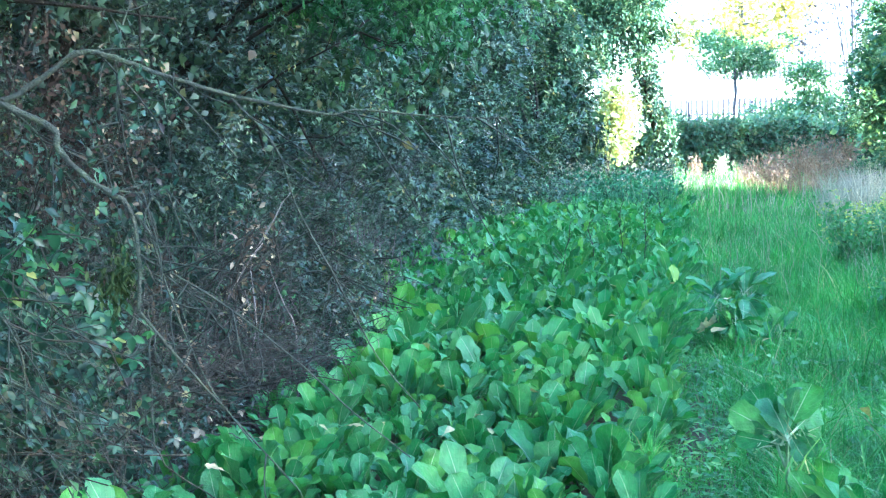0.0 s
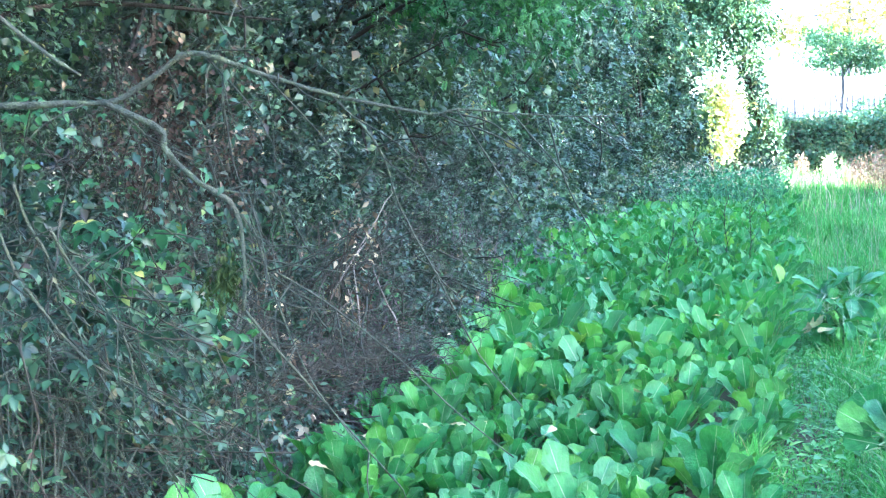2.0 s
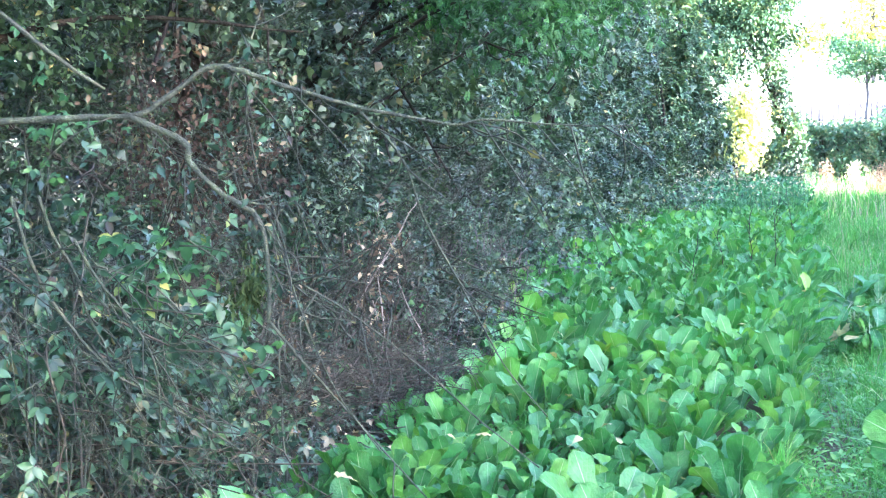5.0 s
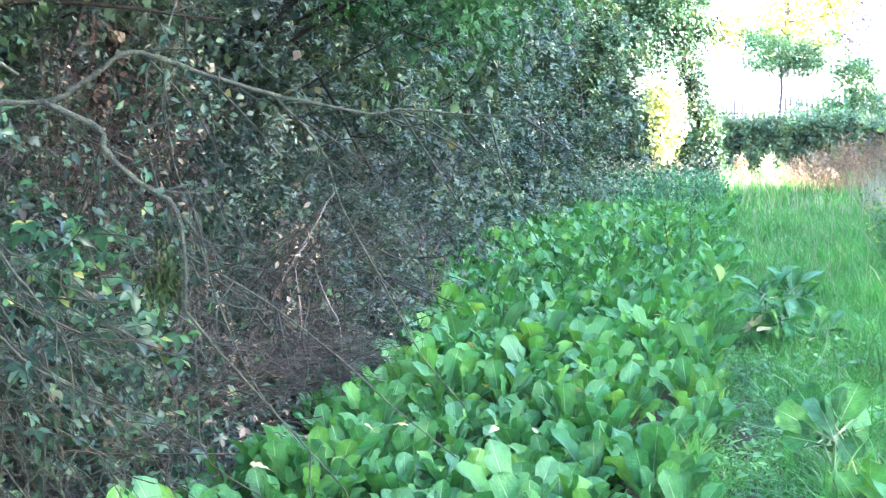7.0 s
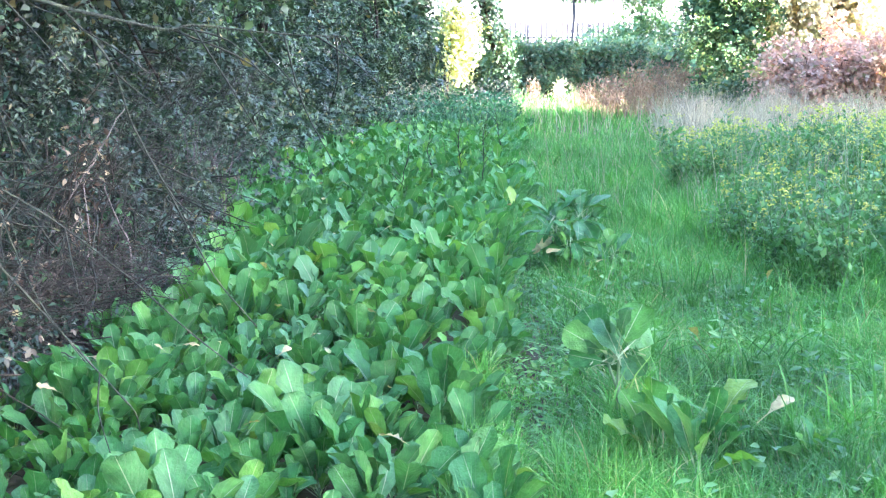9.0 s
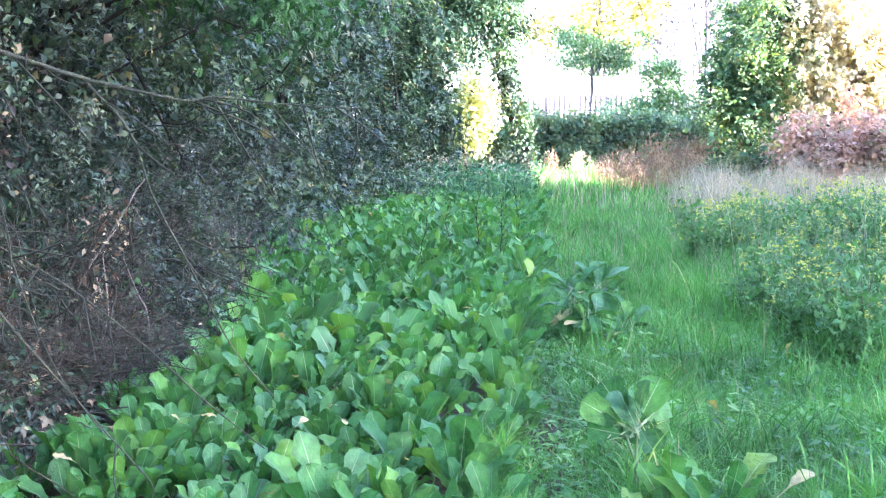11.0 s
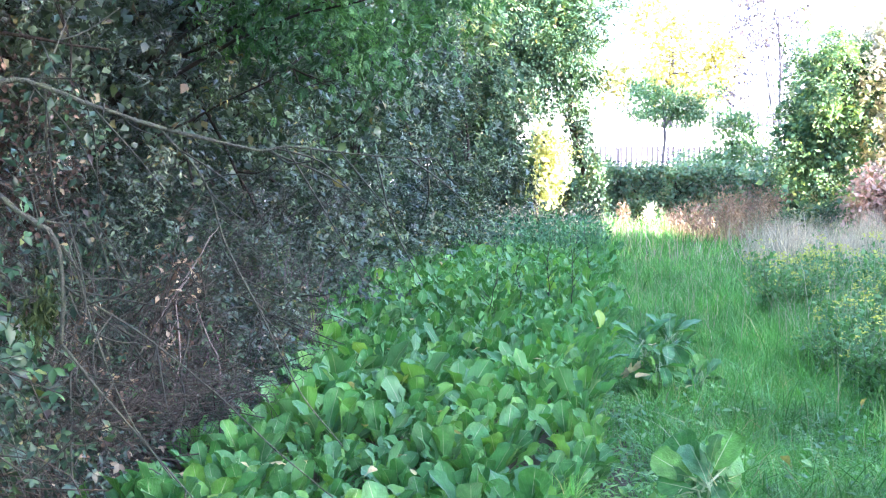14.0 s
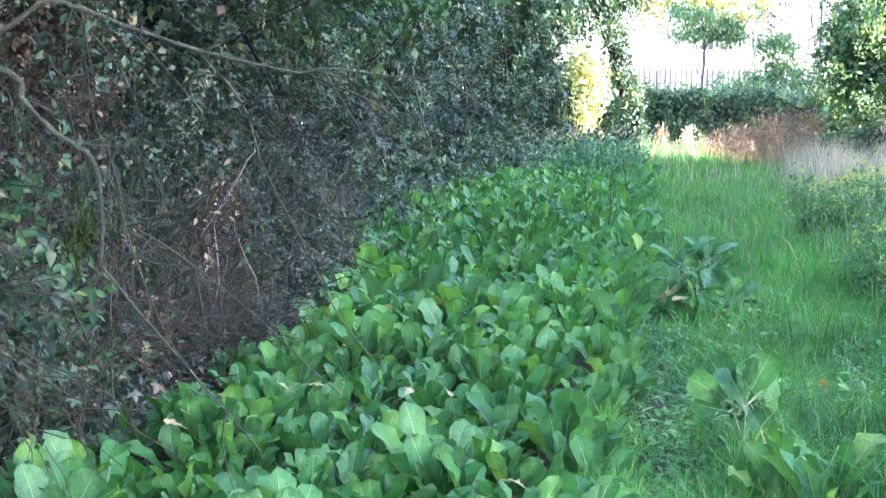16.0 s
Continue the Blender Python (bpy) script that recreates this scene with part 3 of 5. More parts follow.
palisade((8.0, 83.9, 4.22), 40, 0.24, 1.0, "low grey palisade fence along the wall top")


# ---- brassica bed ----
def brassica_leaf(rng, k):
    """Leaf along +y: pale stalk, broad wavy cupped blade; unit length."""
    across, rows = (2, 6) if 18 <= k < 24 else (4, 6) if 12 <= k < 18 else (6, 9)
    v, uv, t = [], [], []
    stalk = rng.uniform(0.24, 0.34)
    wide = rng.uniform(0.12, 0.185)
    curl = rng.uniform(0.0, 0.55) * (0.35 if k >= 24 else 1)
    cup = rng.uniform(0.15, 0.5) * (0.45 if k >= 24 else 1)
    ph, amp = rng.uniform(0, 6, 3), rng.uniform(0.022, 0.05)
    marks = [0, 0.3, 0.6, 0.82, 1.0] if rows == 6 else [0, 0.14, 0.32, 0.52, 0.7, 0.84, 0.94, 1.0]
    for i in range(rows):
        if i == 0:
            y, half = 0.0, 0.014
        else:
            s = marks[i - 1]
            y = stalk + (1 - stalk) * s
            half = wide * np.interp(s, [0, 0.14, 0.32, 0.52, 0.7, 0.84, 0.94, 1], [0.09, 0.36, 0.66, 0.92, 1.0, 0.92, 0.7, 0.16]) * (1.5 if k >= 24 else 1) * (1 + 0.07 * math.sin(s * 11 + ph[0]))
        bend = -curl * max(0, y - 0.35) ** 2
        for j in range(across + 1):
            c = 2 * j / across - 1
            edge = abs(c) ** 2
            lobe = 1 + 0.06 * math.sin(y * 26 + ph[1] + c * 2) * edge
            z = bend + abs(c) * half * cup + amp * edge * math.sin(y * 21 + ph[2] + (2 if c > 0 else 0)) * (i > 1)
            v.append((c * half * lobe, y * (1 - 0.12 * curl * y), z))
            uv.append((0.5 if i < 2 else (c + 1) / 2, y))
    for i in range(rows - 1):
        for j in range(across):
            a = i * (across + 1) + j
            b = a + across + 1
            t += [(a, a + 1, b + 1), (a, b + 1, b)]
    return np.array(v), np.array(t), np.array(uv)


leaf_rng = np.random.default_rng(5)
LEAVES = [brassica_leaf(leaf_rng, k) for k in range(12)]
FAR_LEAVES = [brassica_leaf(leaf_rng, k) for k in range(12, 24)]
WIDE_LEAVES = [brassica_leaf(leaf_rng, k) for k in range(24, 30)]


def leaf_data(name, tmpl, mat):
    g = Geo()
    g.add(*tmpl)
    return g.mesh(name, mat)


WIDE_MESH = [leaf_data("brassica_leaf", t, BRASSICA) for t in WIDE_LEAVES]
LEAF_MESH = [leaf_data("brassica_leaf", t, BRASSICA) for t in LEAVES]
OLD_MESH = [leaf_data("yellowed_leaf", t, YELLOWED) for t in LEAVES[:3]]


def plant_layout(rng, n, size, stem=0.04):
    """Leaf variants and poses of one plant: inner leaves upright, outer ones spreading."""
    rows = []
    for i in range(n):
        az = i * 137.5 + rng.uniform(-25, 25)
        tilt = np.interp(i / max(1, n - 1), [0, 1], [86, 42]) + rng.uniform(-13, 13)
        s = size * np.interp(i / max(1, n - 1), [0, 0.5, 1], [0.7, 1.0, 0.95]) * rng.uniform(0.6, 1.25)
        m = pose(0, 0, stem * (1 - i / n), 0, 0, az) @ pose(0, 0.01, 0, tilt, rng.uniform(-28, 28), 0) @ Matrix.Scale(s, 4)
        rows.append((int(rng.integers(len(LEAVES))), m))
    return rows


def brassica(name, rng, n, size, label, group, stem=0.04, old=0):
    ob = thing(name, (0, 0, 0), label, "plant", group)
    for k, m in plant_layout(rng, n, size, stem):
        p = part("leaf", LEAF_MESH[k], None, ob)
        p.matrix_basis = m
    for i in range(old):
        p = part("leaf", OLD_MESH[i % 3], None, ob, "yellowed wilting leaf")
        p.matrix_basis = pose(0, 0, stem * 0.5, 0, 0, rng.uniform(100, 260)) @ pose(0, 0, 0, rng.uniform(0, 25)) @ Matrix.Scale(size * 0.8, 4)
    g = Geo()
    tube(g, [(0, 0, -0.03), (0.004, 0.003, stem * 0.5), (0, 0, stem + 0.02)], 0.014, 0.011, 6, 3)
    part("stem", g, PETIOLE, ob, "pale green stalk")
    return ob


def vigour(x, y):
    """How tall the stand grows at a place."""
    return 1.0 + 0.24 * math.sin(x * 3.7 + 1.6 * math.sin(y * 2.1)) * math.cos(y * 2.9 + math.sin(x * 2.3))


def build_bed():
    rng = np.random.default_rng(11)
    spots = []
    y = 3.6
    while y < 31:
        x = bed_left(y)
        while x < bed_right(y) + 0.06:
            if rng.random() > 0.35 or bed_left(y) + 0.15 < x < bed_right(y) - 0.28:
                spots.append((x + rng.uniform(-0.1, 0.1), y + rng.uniform(-0.1, 0.1)))
            x += 0.195
        y += 0.19
    base = [brassica("brassica_plant", np.random.default_rng(40 + k), 10 + k % 3, 0.25 + 0.025 * (k % 3), "leafy green brassica plant with pale midribs in the bed", "brassica bed plants") for k in range(6)]
    near = [s for s in spots if s[1] < 8.8]
    far = [s for s in spots if s[1] >= 8.8]
    for i, (x, y) in enumerate(near):
        z = float(ground_height(np.float64(x), np.float64(y)))
        m = pose(x, y, z, rng.uniform(-12, 12), rng.uniform(-12, 12), rng.uniform(0, 360))
        if i < len(base):
            base[i].matrix_basis = m
        else:
            q = copy_thing(base[i % 6], m)
            q.scale = (vigour(x, y) * rng.uniform(0.8, 1.12) * (0.62 if i % 4 == 0 else 1.0),) * 3
    g = Geo()
    for x, y in far:
        z = float(ground_height(np.float64(x), np.float64(y)))
        big = vigour(x, y) * (rng.uniform(0.2, 0.3) if y < 9.5 else rng.uniform(0.19, 0.36))
        if x < bed_left(y) + 0.35:
            big *= 1.15
        mm = pose(x, y, z, rng.uniform(-9, 9), rng.uniform(-9, 9), rng.uniform(0, 360))
        for k, m in plant_layout(rng, 10 if y < 20 else 8, big, rng.uniform(0.03, 0.1)):
            w = np.array(mm @ m)
            v, t, uv = LEAVES[k] if y < 10.5 else FAR_LEAVES[k % 6 + (6 if y > 17 else 0)]
            g.add(v @ w[:3, :3].T + w[:3, 3], t, uv)
    stuff("brassica_crop", g, BRASSICA, "dense bed of leafy green brassica plants", "crop")
    for k in range(46):
        y = rng.uniform(5.5, 16)
        x = rng.uniform(bed_left(y) + 0.2, bed_right(y))
        q = new("fallen_leaf", OLD_MESH[k % 3])
        q.matrix_basis = pose(x, y, rng.uniform(0.2, 0.3), rng.uniform(-20, 50), rng.uniform(-30, 30), rng.uniform(0, 360)) @ Matrix.Scale(rng.uniform(0.06, 0.13), 4)
        tagged(q, "small yellowed dead leaf lying on the brassica leaves", "leaf", "yellowed leaves")
    # taller bolted stalks standing out of the far bed
    for x, y, h in ((0.35, 16.5, 0.95), (0.62, 16.2, 1.0), (0.05, 17.4, 0.8), (-0.2, 15.0, 0.75), (0.75, 19.5, 0.9), (1.0, 21.0, 0.95)):
        ob = thing("bolted_stalk", (x, y, 0), "thin dark bolted brassica stalk above the bed", "plant", "bolted stalks")
        s = Geo()
        p = tube(s, [(0, 0, 0), (0.03 * math.sin(x * 40), 0.02, h * 0.35), (-0.02 * math.cos(y * 9), 0, h * 0.7), (0.06 * math.sin(x * 23), 0.01, h)], 0.006, 0.003, 5, 4, 0.006, rng)
        for k in range(6):
            a = p[3 + k]
            w = Geo()
            tube(w, [a, a + np.array([rng.uniform(-0.12, 0.12), rng.uniform(-0.1, 0.1), 0.12])], 0.004, 0.002, 4)
            part("side_shoot", w, TWIG, ob)
        part("stem", s, TWIG, ob)
        lf = Geo()
        n = 26
        pos = p[rng.integers(2, len(p), n)] + rng.normal(0, 0.04, (n, 3))
        scatter(lf, OVATE, pos, rng.normal(0, 1, (n, 3)), rng.normal(0, 1, (n, 3)) + [0, 0, 1], 0.06 * rng.uniform(0.5, 1.3, n))
        part("foliage", lf, MUSTARD_LEAF, ob)


build_bed()

# plants by themselves in the grass
def fan_brassica(at, rng, top, loose, leaves, old, label, meshes):
    """A big plant: leaves as (rise, lean to the side, turn, length) on a forked pale stalk."""
    ob = thing("lone_brassica", at, label, "plant", "lone brassicas")
    for k, (tilt, roll, az, s) in enumerate(leaves):
        p = part("leaf", meshes[k % len(meshes)], None, ob)
        p.matrix_basis = pose(roll * 0.0007 + rng.normal(0, loose), rng.normal(0, loose), top + rng.normal(0, 0.015 + loose), tilt, roll, az) @ Matrix.Scale(s, 4) @ Matrix.Translation((0, -0.2, 0))
    for k, (tilt, roll, az, s) in enumerate(old):
        p = part("leaf", OLD_MESH[k % 3], None, ob, "yellowed wilting leaf")
        p.matrix_basis = pose(roll * 0.0006, -0.02, top * 0.85, tilt, roll, az) @ Matrix.Scale(s, 4)
    g = Geo()
    tube(g, [(0, 0, -0.03), (0.006, 0, top * 0.3), (0, 0.004, top * 0.6)], 0.012, 0.01, 7, 4)
    for dx, dy in ((0.005, 0), (0.045, 0.02), (-0.05, 0.03)):
        tube(g, [(0, 0.004, top * 0.57), (dx * 0.5, dy * 0.4, top * 0.75), (dx, dy, top)], 0.008, 0.006, 6, 4)
    part("stem", g, PETIOLE, ob, "pale green forked stalk")


B = np.random.default_rng(77)
FAN = [(58, -62, 20, 0.2), (50, -34, 12, 0.23), (60, -8, 4, 0.25), (48, 22, -8, 0.24), (42, 52, -20, 0.24), (22, 76, -25, 0.22), (24, -80, 25, 0.2), (66, 12, 60, 0.17), (64, -14, -60, 0.17)]
SKIRT = [(B.uniform(-75, -50), B.choice([-40, 45]) + B.uniform(-15, 15), 180 + B.uniform(-40, 40), B.uniform(0.14, 0.19)) for k in range(3)] + [(B.uniform(-45, -10), B.choice([-100, 100]) + B.uniform(-20, 20), B.uniform(-60, 60), B.uniform(0.15, 0.19)) for k in range(8)]
fan_brassica((0.81, 6.4, 0), np.random.default_rng(71), 0.34, 0.024, [(a + B.uniform(-14, 14), b + B.uniform(-8, 8), c + B.uniform(-22, 22), d * B.uniform(1.05, 1.4)) for a, b, c, d in FAN] + SKIRT, [], "large brassica plant with a fan of broad leaves on a stalk", WIDE_MESH)
for x, y, top, n, size, old, seed, label in ((0.93, 11.0, 0.36, 17, 0.29, 3, 76, "ragged brassica plant with yellowing leaves in the grass"), (1.13, 11.2, 0.4, 17, 0.31, 0, 78, "leafy brassica plant beside a ragged one"), (1.02, 10.75, 0.26, 15, 0.25, 1, 79, "ragged brassica plant with curled drooping leaves"), (1.3, 10.7, 0.2, 12, 0.22, 1, 80, "small leafy brassica plant in the grass")):
    U = np.random.default_rng(seed)
    turns = [k * 360 / n + U.uniform(-14, 14) for k in range(n)]
    leaves = [(14 + 46 * math.cos(math.radians(a)) + U.uniform(-16, 16), U.uniform(-24, 24), a, size * U.uniform(0.7, 1.2)) for a in turns]
    inner = [(U.uniform(55, 78), U.uniform(-20, 20), U.uniform(-70, 70), size * U.uniform(0.6, 0.85)) for k in range(3)]
    worn = [(U.uniform(-40, 10), U.uniform(-20, 20), U.uniform(110, 160), size * U.uniform(0.6, 0.9)) for k in range(old)]
    fan_brassica((x, y, 0), U, top, 0.03, leaves + inner, worn, label, LEAF_MESH)
for x, y, s, a in ((0.9, 5.95, 0.36, 10), (1.12, 6.05, 0.36, 140), (1.5, 5.8, 0.26, 250), (1.02, 5.65, 0.36, 300)):
    lone = brassica("lone_brassica", np.random.default_rng(int(a)), 8, s, "young brassica seedling with rounded leaves in the grass", "lone brassicas", 0.03)
    lone.matrix_basis = pose(x, y, 0, 0, 0, a)


for x, y, z, size, turn, tip in ((-0.06, 5.05, 0.3, 0.15, 40, 10), (1.34, 7.4, 0.2, 0.13, 150, 50), (1.31, 5.97, 0.14, 0.2, 300, 35), (2.2, 8.1, 0.15, 0.12, 80, 30), (2.06, 9.2, 0.22, 0.12, 200, 60), (1.0, 10.9, 0.4, 0.2, 170, 20)):
    q = new("fallen_leaf", OLD_MESH[int(turn) % 3])
    q.matrix_basis = pose(x, y, z, tip, 12, turn) @ Matrix.Scale(size, 4)
    tagged(q, "pale withered brassica leaf caught on the growth below", "leaf", "yellowed leaves")


# ---- grass strip ----
def strip(rng, y0, y1, x0, x1):
    def place(n):
        y = rng.uniform(y0, y1, n)
        u = rng.uniform(0, 1, n)
        x = x0(y) + (x1(y) - x0(y)) * u
        keep = (np.hypot((x - 0.56) / 0.2, (y - 8.0) / 0.95) > rng.uniform(0.0, 1.0, n))
        keep &= noise_field(x, y) > rng.uniform(-1.6, -0.1, n)
        return on_ground(x[keep], y[keep], -0.005)
    return place


def noise_field(x, y):
    return np.sin(x * 3.1 + np.sin(y * 1.3) * 2) * np.cos(y * 2.3 + np.sin(x * 1.9) * 2)


def build_grass():
    rng = np.random.default_rng(21)
    g = Geo()
    edge = lambda y: bed_right(y) - 0.12
    grass_field(g, rng, 46000, strip(rng, 4.2, 8.5, edge, lambda y: 2.9 + 0 * y), 0.19, 0.007, 0.75)
    grass_field(g, rng, 52000, strip(rng, 8.5, 16, edge, lambda y: 4.4 + 0 * y), 0.23, 0.009, 0.65, 2)
    grass_field(g, rng, 28000, strip(rng, 16, 28, edge, lambda y: 4.5 + (y - 16) * 0.2), 0.27, 0.015, 0.6, 2)
    grass_field(g, rng, 18000, strip(rng, 28, 50, lambda y: -1.0 + 0 * y, lambda y: 10 + 0 * y), 0.3, 0.028, 0.4, 2)
    grass_field(g, rng, 5000, strip(rng, 8.6, 19, lambda y: np.interp(y, [9.2, 13, 18, 25], [2.1, 1.9, 2.4, 3.4]), lambda y: np.interp(y, [9.2, 13, 18, 25], [3.4, 3.2, 3.4, 4.2])), 0.42, 0.009, 0.5)
    grass_field(g, rng, 3600, strip(rng, 5.8, 11.5, lambda y: bed_right(y) + 0.35, lambda y: 3.2 + 0 * y), 0.33, 0.013, 1.0)
    grass_field(g, rng, 46000, lambda n: on_ground(rng.uniform(-3.2, 5.5, n), rng.uniform(-6, 4.4, n), -0.005), 0.16, 0.014, 0.7, 2)
    grass_field(g, rng, 40000, lambda n: on_ground(rng.uniform(5.0, 22.0, n), rng.uniform(-8, 34, n), -0.005), 0.26, 0.03, 0.6, 2)
    stuff("grass", g, GRASS, "lush green uncut grass along the bed", "grass")
    t = Geo()
    grass_field(t, rng, 280, strip(rng, 13, 26, lambda y: 1.1 + 0.05 * (y - 13), lambda y: 2.6 + 0.09 * (y - 13)), 0.5, 0.006, 0.25)
    grass_field(t, rng, 280, strip(rng, 26, 34, lambda y: 2.2 + 0 * y, lambda y: 6.0 + 0 * y), 0.5, 0.016, 0.3)
    grass_field(t, rng, 1500, strip(rng, 10.5, 22, lambda y: np.interp(y, [9, 13, 18, 25], [2.7, 2.4, 2.7, 3.6]), lambda y: 1.0 + 0.36 * y), 0.72, 0.007, 0.3)
    stuff("seeding_grass", t, STRAW, "thin buff seed stalks of tall grass", "grass")
    e = Geo()
    grass_field(e, rng, 1500, strip(rng, 27.5, 37, lambda y: -1.3 + 0.02 * y, lambda y: 1.7 + 0.05 * (y - 27)), 0.6, 0.018, 0.4)
    n = 5200
    pos = on_ground(rng.uniform(-1.2, 1.9, n), 28 + 8.5 * np.sqrt(rng.uniform(0, 1, n)), 0) + np.stack([0 * np.arange(n), 0 * np.arange(n), 0.65 * rng.uniform(0, 1, n) + 0.03], -1)
    scatter(e, OVATE, pos, rng.normal(0, 1, (n, 3)), rng.normal(0, 0.5, (n, 3)) + [0, -0.3, 1], 0.14 * rng.uniform(0.5, 1.4, n), 0.7)
    stuff("tall_weeds", e, WEED, "tall green weeds at the far end of the bed", "weeds")
    h = Geo()
    n = 420
    pos = on_ground(rng.uniform(-0.8, 1.9, n), rng.uniform(28.5, 35, n), 0) + np.stack([0 * np.arange(n), 0 * np.arange(n), rng.uniform(0.5, 1.05, n)], -1)
    for q in range(3):
        scatter(h, ROUND, pos, rng.normal(0, 1, (n, 3)), rng.normal(0, 1, (n, 3)) + [0, 0, 1], 0.035)
    stuff("seed_heads", h, STRAW, "pale fluffy seed heads over the weeds", "seed heads")
    # low broad-leaved weeds between the blades
    w = Geo()
    n = 1700
    y = rng.uniform(4.6, 10, n)
    x = 1.35 + 0.08 * (y - 5) + np.abs(rng.normal(0, 0.7, n))
    pos = on_ground(x, y, 0) + np.stack([0 * x, 0 * x, rng.uniform(0.02, 0.16, n)], -1)
    scatter(w, NARROW, pos, rng.normal(0, 1, (n, 3)) * [1, 1, 0.4], rng.normal(0, 0.4, (n, 3)) + [0, -0.2, 1], 0.06 * rng.uniform(0.5, 1.4, n))
    n = 2400
    y = 6.0 + 10 * rng.uniform(0, 1, n)
    x = bed_right(y) + 0.22 + rng.normal(0, 0.13, n)
    pos = on_ground(x, y, 0) + np.stack([0 * x, 0 * x, rng.uniform(0.01, 0.11, n)], -1)
    scatter(w, NARROW, pos, rng.normal(0, 1, (n, 3)) * [1, 1, 0.4], rng.normal(0, 0.4, (n, 3)) + [0, -0.2, 1], 0.055 * rng.uniform(0.5, 1.4, n))
    n = 700
    y = rng.uniform(4.6, 12, n)
    x = bed_right(y) + 0.3 + rng.uniform(0, 2.0, n)
    c = rng.integers(n // 7, size=n)
    x, y = x[c] + rng.normal(0, 0.05, n), y[c] + rng.normal(0, 0.05, n)
    pos = on_ground(x, y, 0) + np.stack([0 * x, 0 * x, rng.uniform(0.05, 0.2, n)], -1)
    scatter(w, OVATE_FINE, pos, rng.normal(0, 1, (n, 3)) * [1, 1, 0.4], rng.normal(0, 0.4, (n, 3)) + [0, -0.3, 1], 0.06 * rng.uniform(0.6, 1.4, n))
    stuff("low_weeds", w, MUSTARD_LEAF, "low clover-like weeds among the grass", "weeds")


build_grass()


# ---- flowering mustard patch ----
def mustard(rng, h, bloom):
    ob = thing("mustard_plant", (0, 0, 0), "bushy green mustard plant with small yellow flowers", "plant", "mustard patch")
    s, lf, fl = Geo(), Geo(), Geo()
    tips = []
    for k in range(8):
        a = rng.uniform(0, 2 * np.pi)
        r = rng.uniform(0.05, 0.32)
        top = np.array([math.cos(a) * r, math.sin(a) * r, h * rng.uniform(0.6, 1.05)])
        p = tube(s, [(0, 0, 0), top * [0.4, 0.4, 0.5], top * [0.8, 0.8, 0.8], top], 0.006, 0.0025, 3, 2)
        tips.append(top)
        n = 60
        pos = p[2] * rng.uniform(0.1, 1, (n, 1)) + p[-1] * 0 + (p[-1] - p[2]) * rng.uniform(0, 1, (n, 1)) + rng.normal(0, 0.05, (n, 3))
        scatter(lf, DIAMOND, pos, rng.normal(0, 1, (n, 3)) + [0, 0, 0.1], rng.normal(0, 0.5, (n, 3)) + [0, 0, 1], 0.058 * rng.uniform(0.4, 1.5, n), 0.7)
        for b in range(2):
            e = top * rng.uniform(0.75, 0.95) + rng.normal(0, 0.08, 3)
            tube(s, [p[len(p) // 2], e], 0.003, 0.002, 3)
            tips.append(e)
    tips = np.array(tips)
    pick = tips[(rng.random(len(tips)) < bloom) & (tips[:, 2] > h * 0.62)]
    n = len(pick) * 6
    pos = np.repeat(pick, 6, 0) + rng.normal(0, 0.02, (n, 3)) + [0, 0, 0.012]
    for q in range(4):
        az = rng.uniform(0, 2 * np.pi, n)
        scatter(fl, DIAMOND, pos, np.stack([np.cos(az), np.sin(az), rng.normal(0.2, 0.5, n)], -1), rng.normal(0, 0.6, (n, 3)) + [0.0, -0.6, 0.6], 0.02)
    lf.v = [np.where(np.arange(3) == 2, np.maximum(a, 0.01), a) for a in lf.v]
    part("stem", s, PETIOLE, ob)
    part("foliage", lf, MUSTARD_LEAF, ob)
    tagged(part("blossom", fl, PETAL, ob, "small bright yellow flowers"), kind="stuff")
    return ob


def build_mustard():
    rng = np.random.default_rng(31)
    base = [mustard(np.random.default_rng(300 + k), 0.62 + 0.06 * (k % 4), 0.46 if k < 4 else 0.1) for k in range(7)]
    k = 0
    while k < 230:
        y = 9.2 + 12.0 * rng.uniform(0, 1) ** 1.3
        x = rng.uniform(2.3, 8.0)
        if x < np.interp(y, [9.2, 13, 18, 25], [2.55, 2.3, 2.75, 3.8]) or x > 1.0 + 0.36 * y:
            continue
        m = pose(x, y, float(ground_height(np.float64(x), np.float64(y))), 0, 0, rng.uniform(0, 360))
        if k < 7:
            base[k].matrix_basis = m
        else:
            q = copy_thing(base[4 + k % 3 if y < 14.5 and k % 6 else k % 4], m)
            q.scale = (rng.uniform(0.55, 1.25),) * 3
        k += 1


build_mustard()


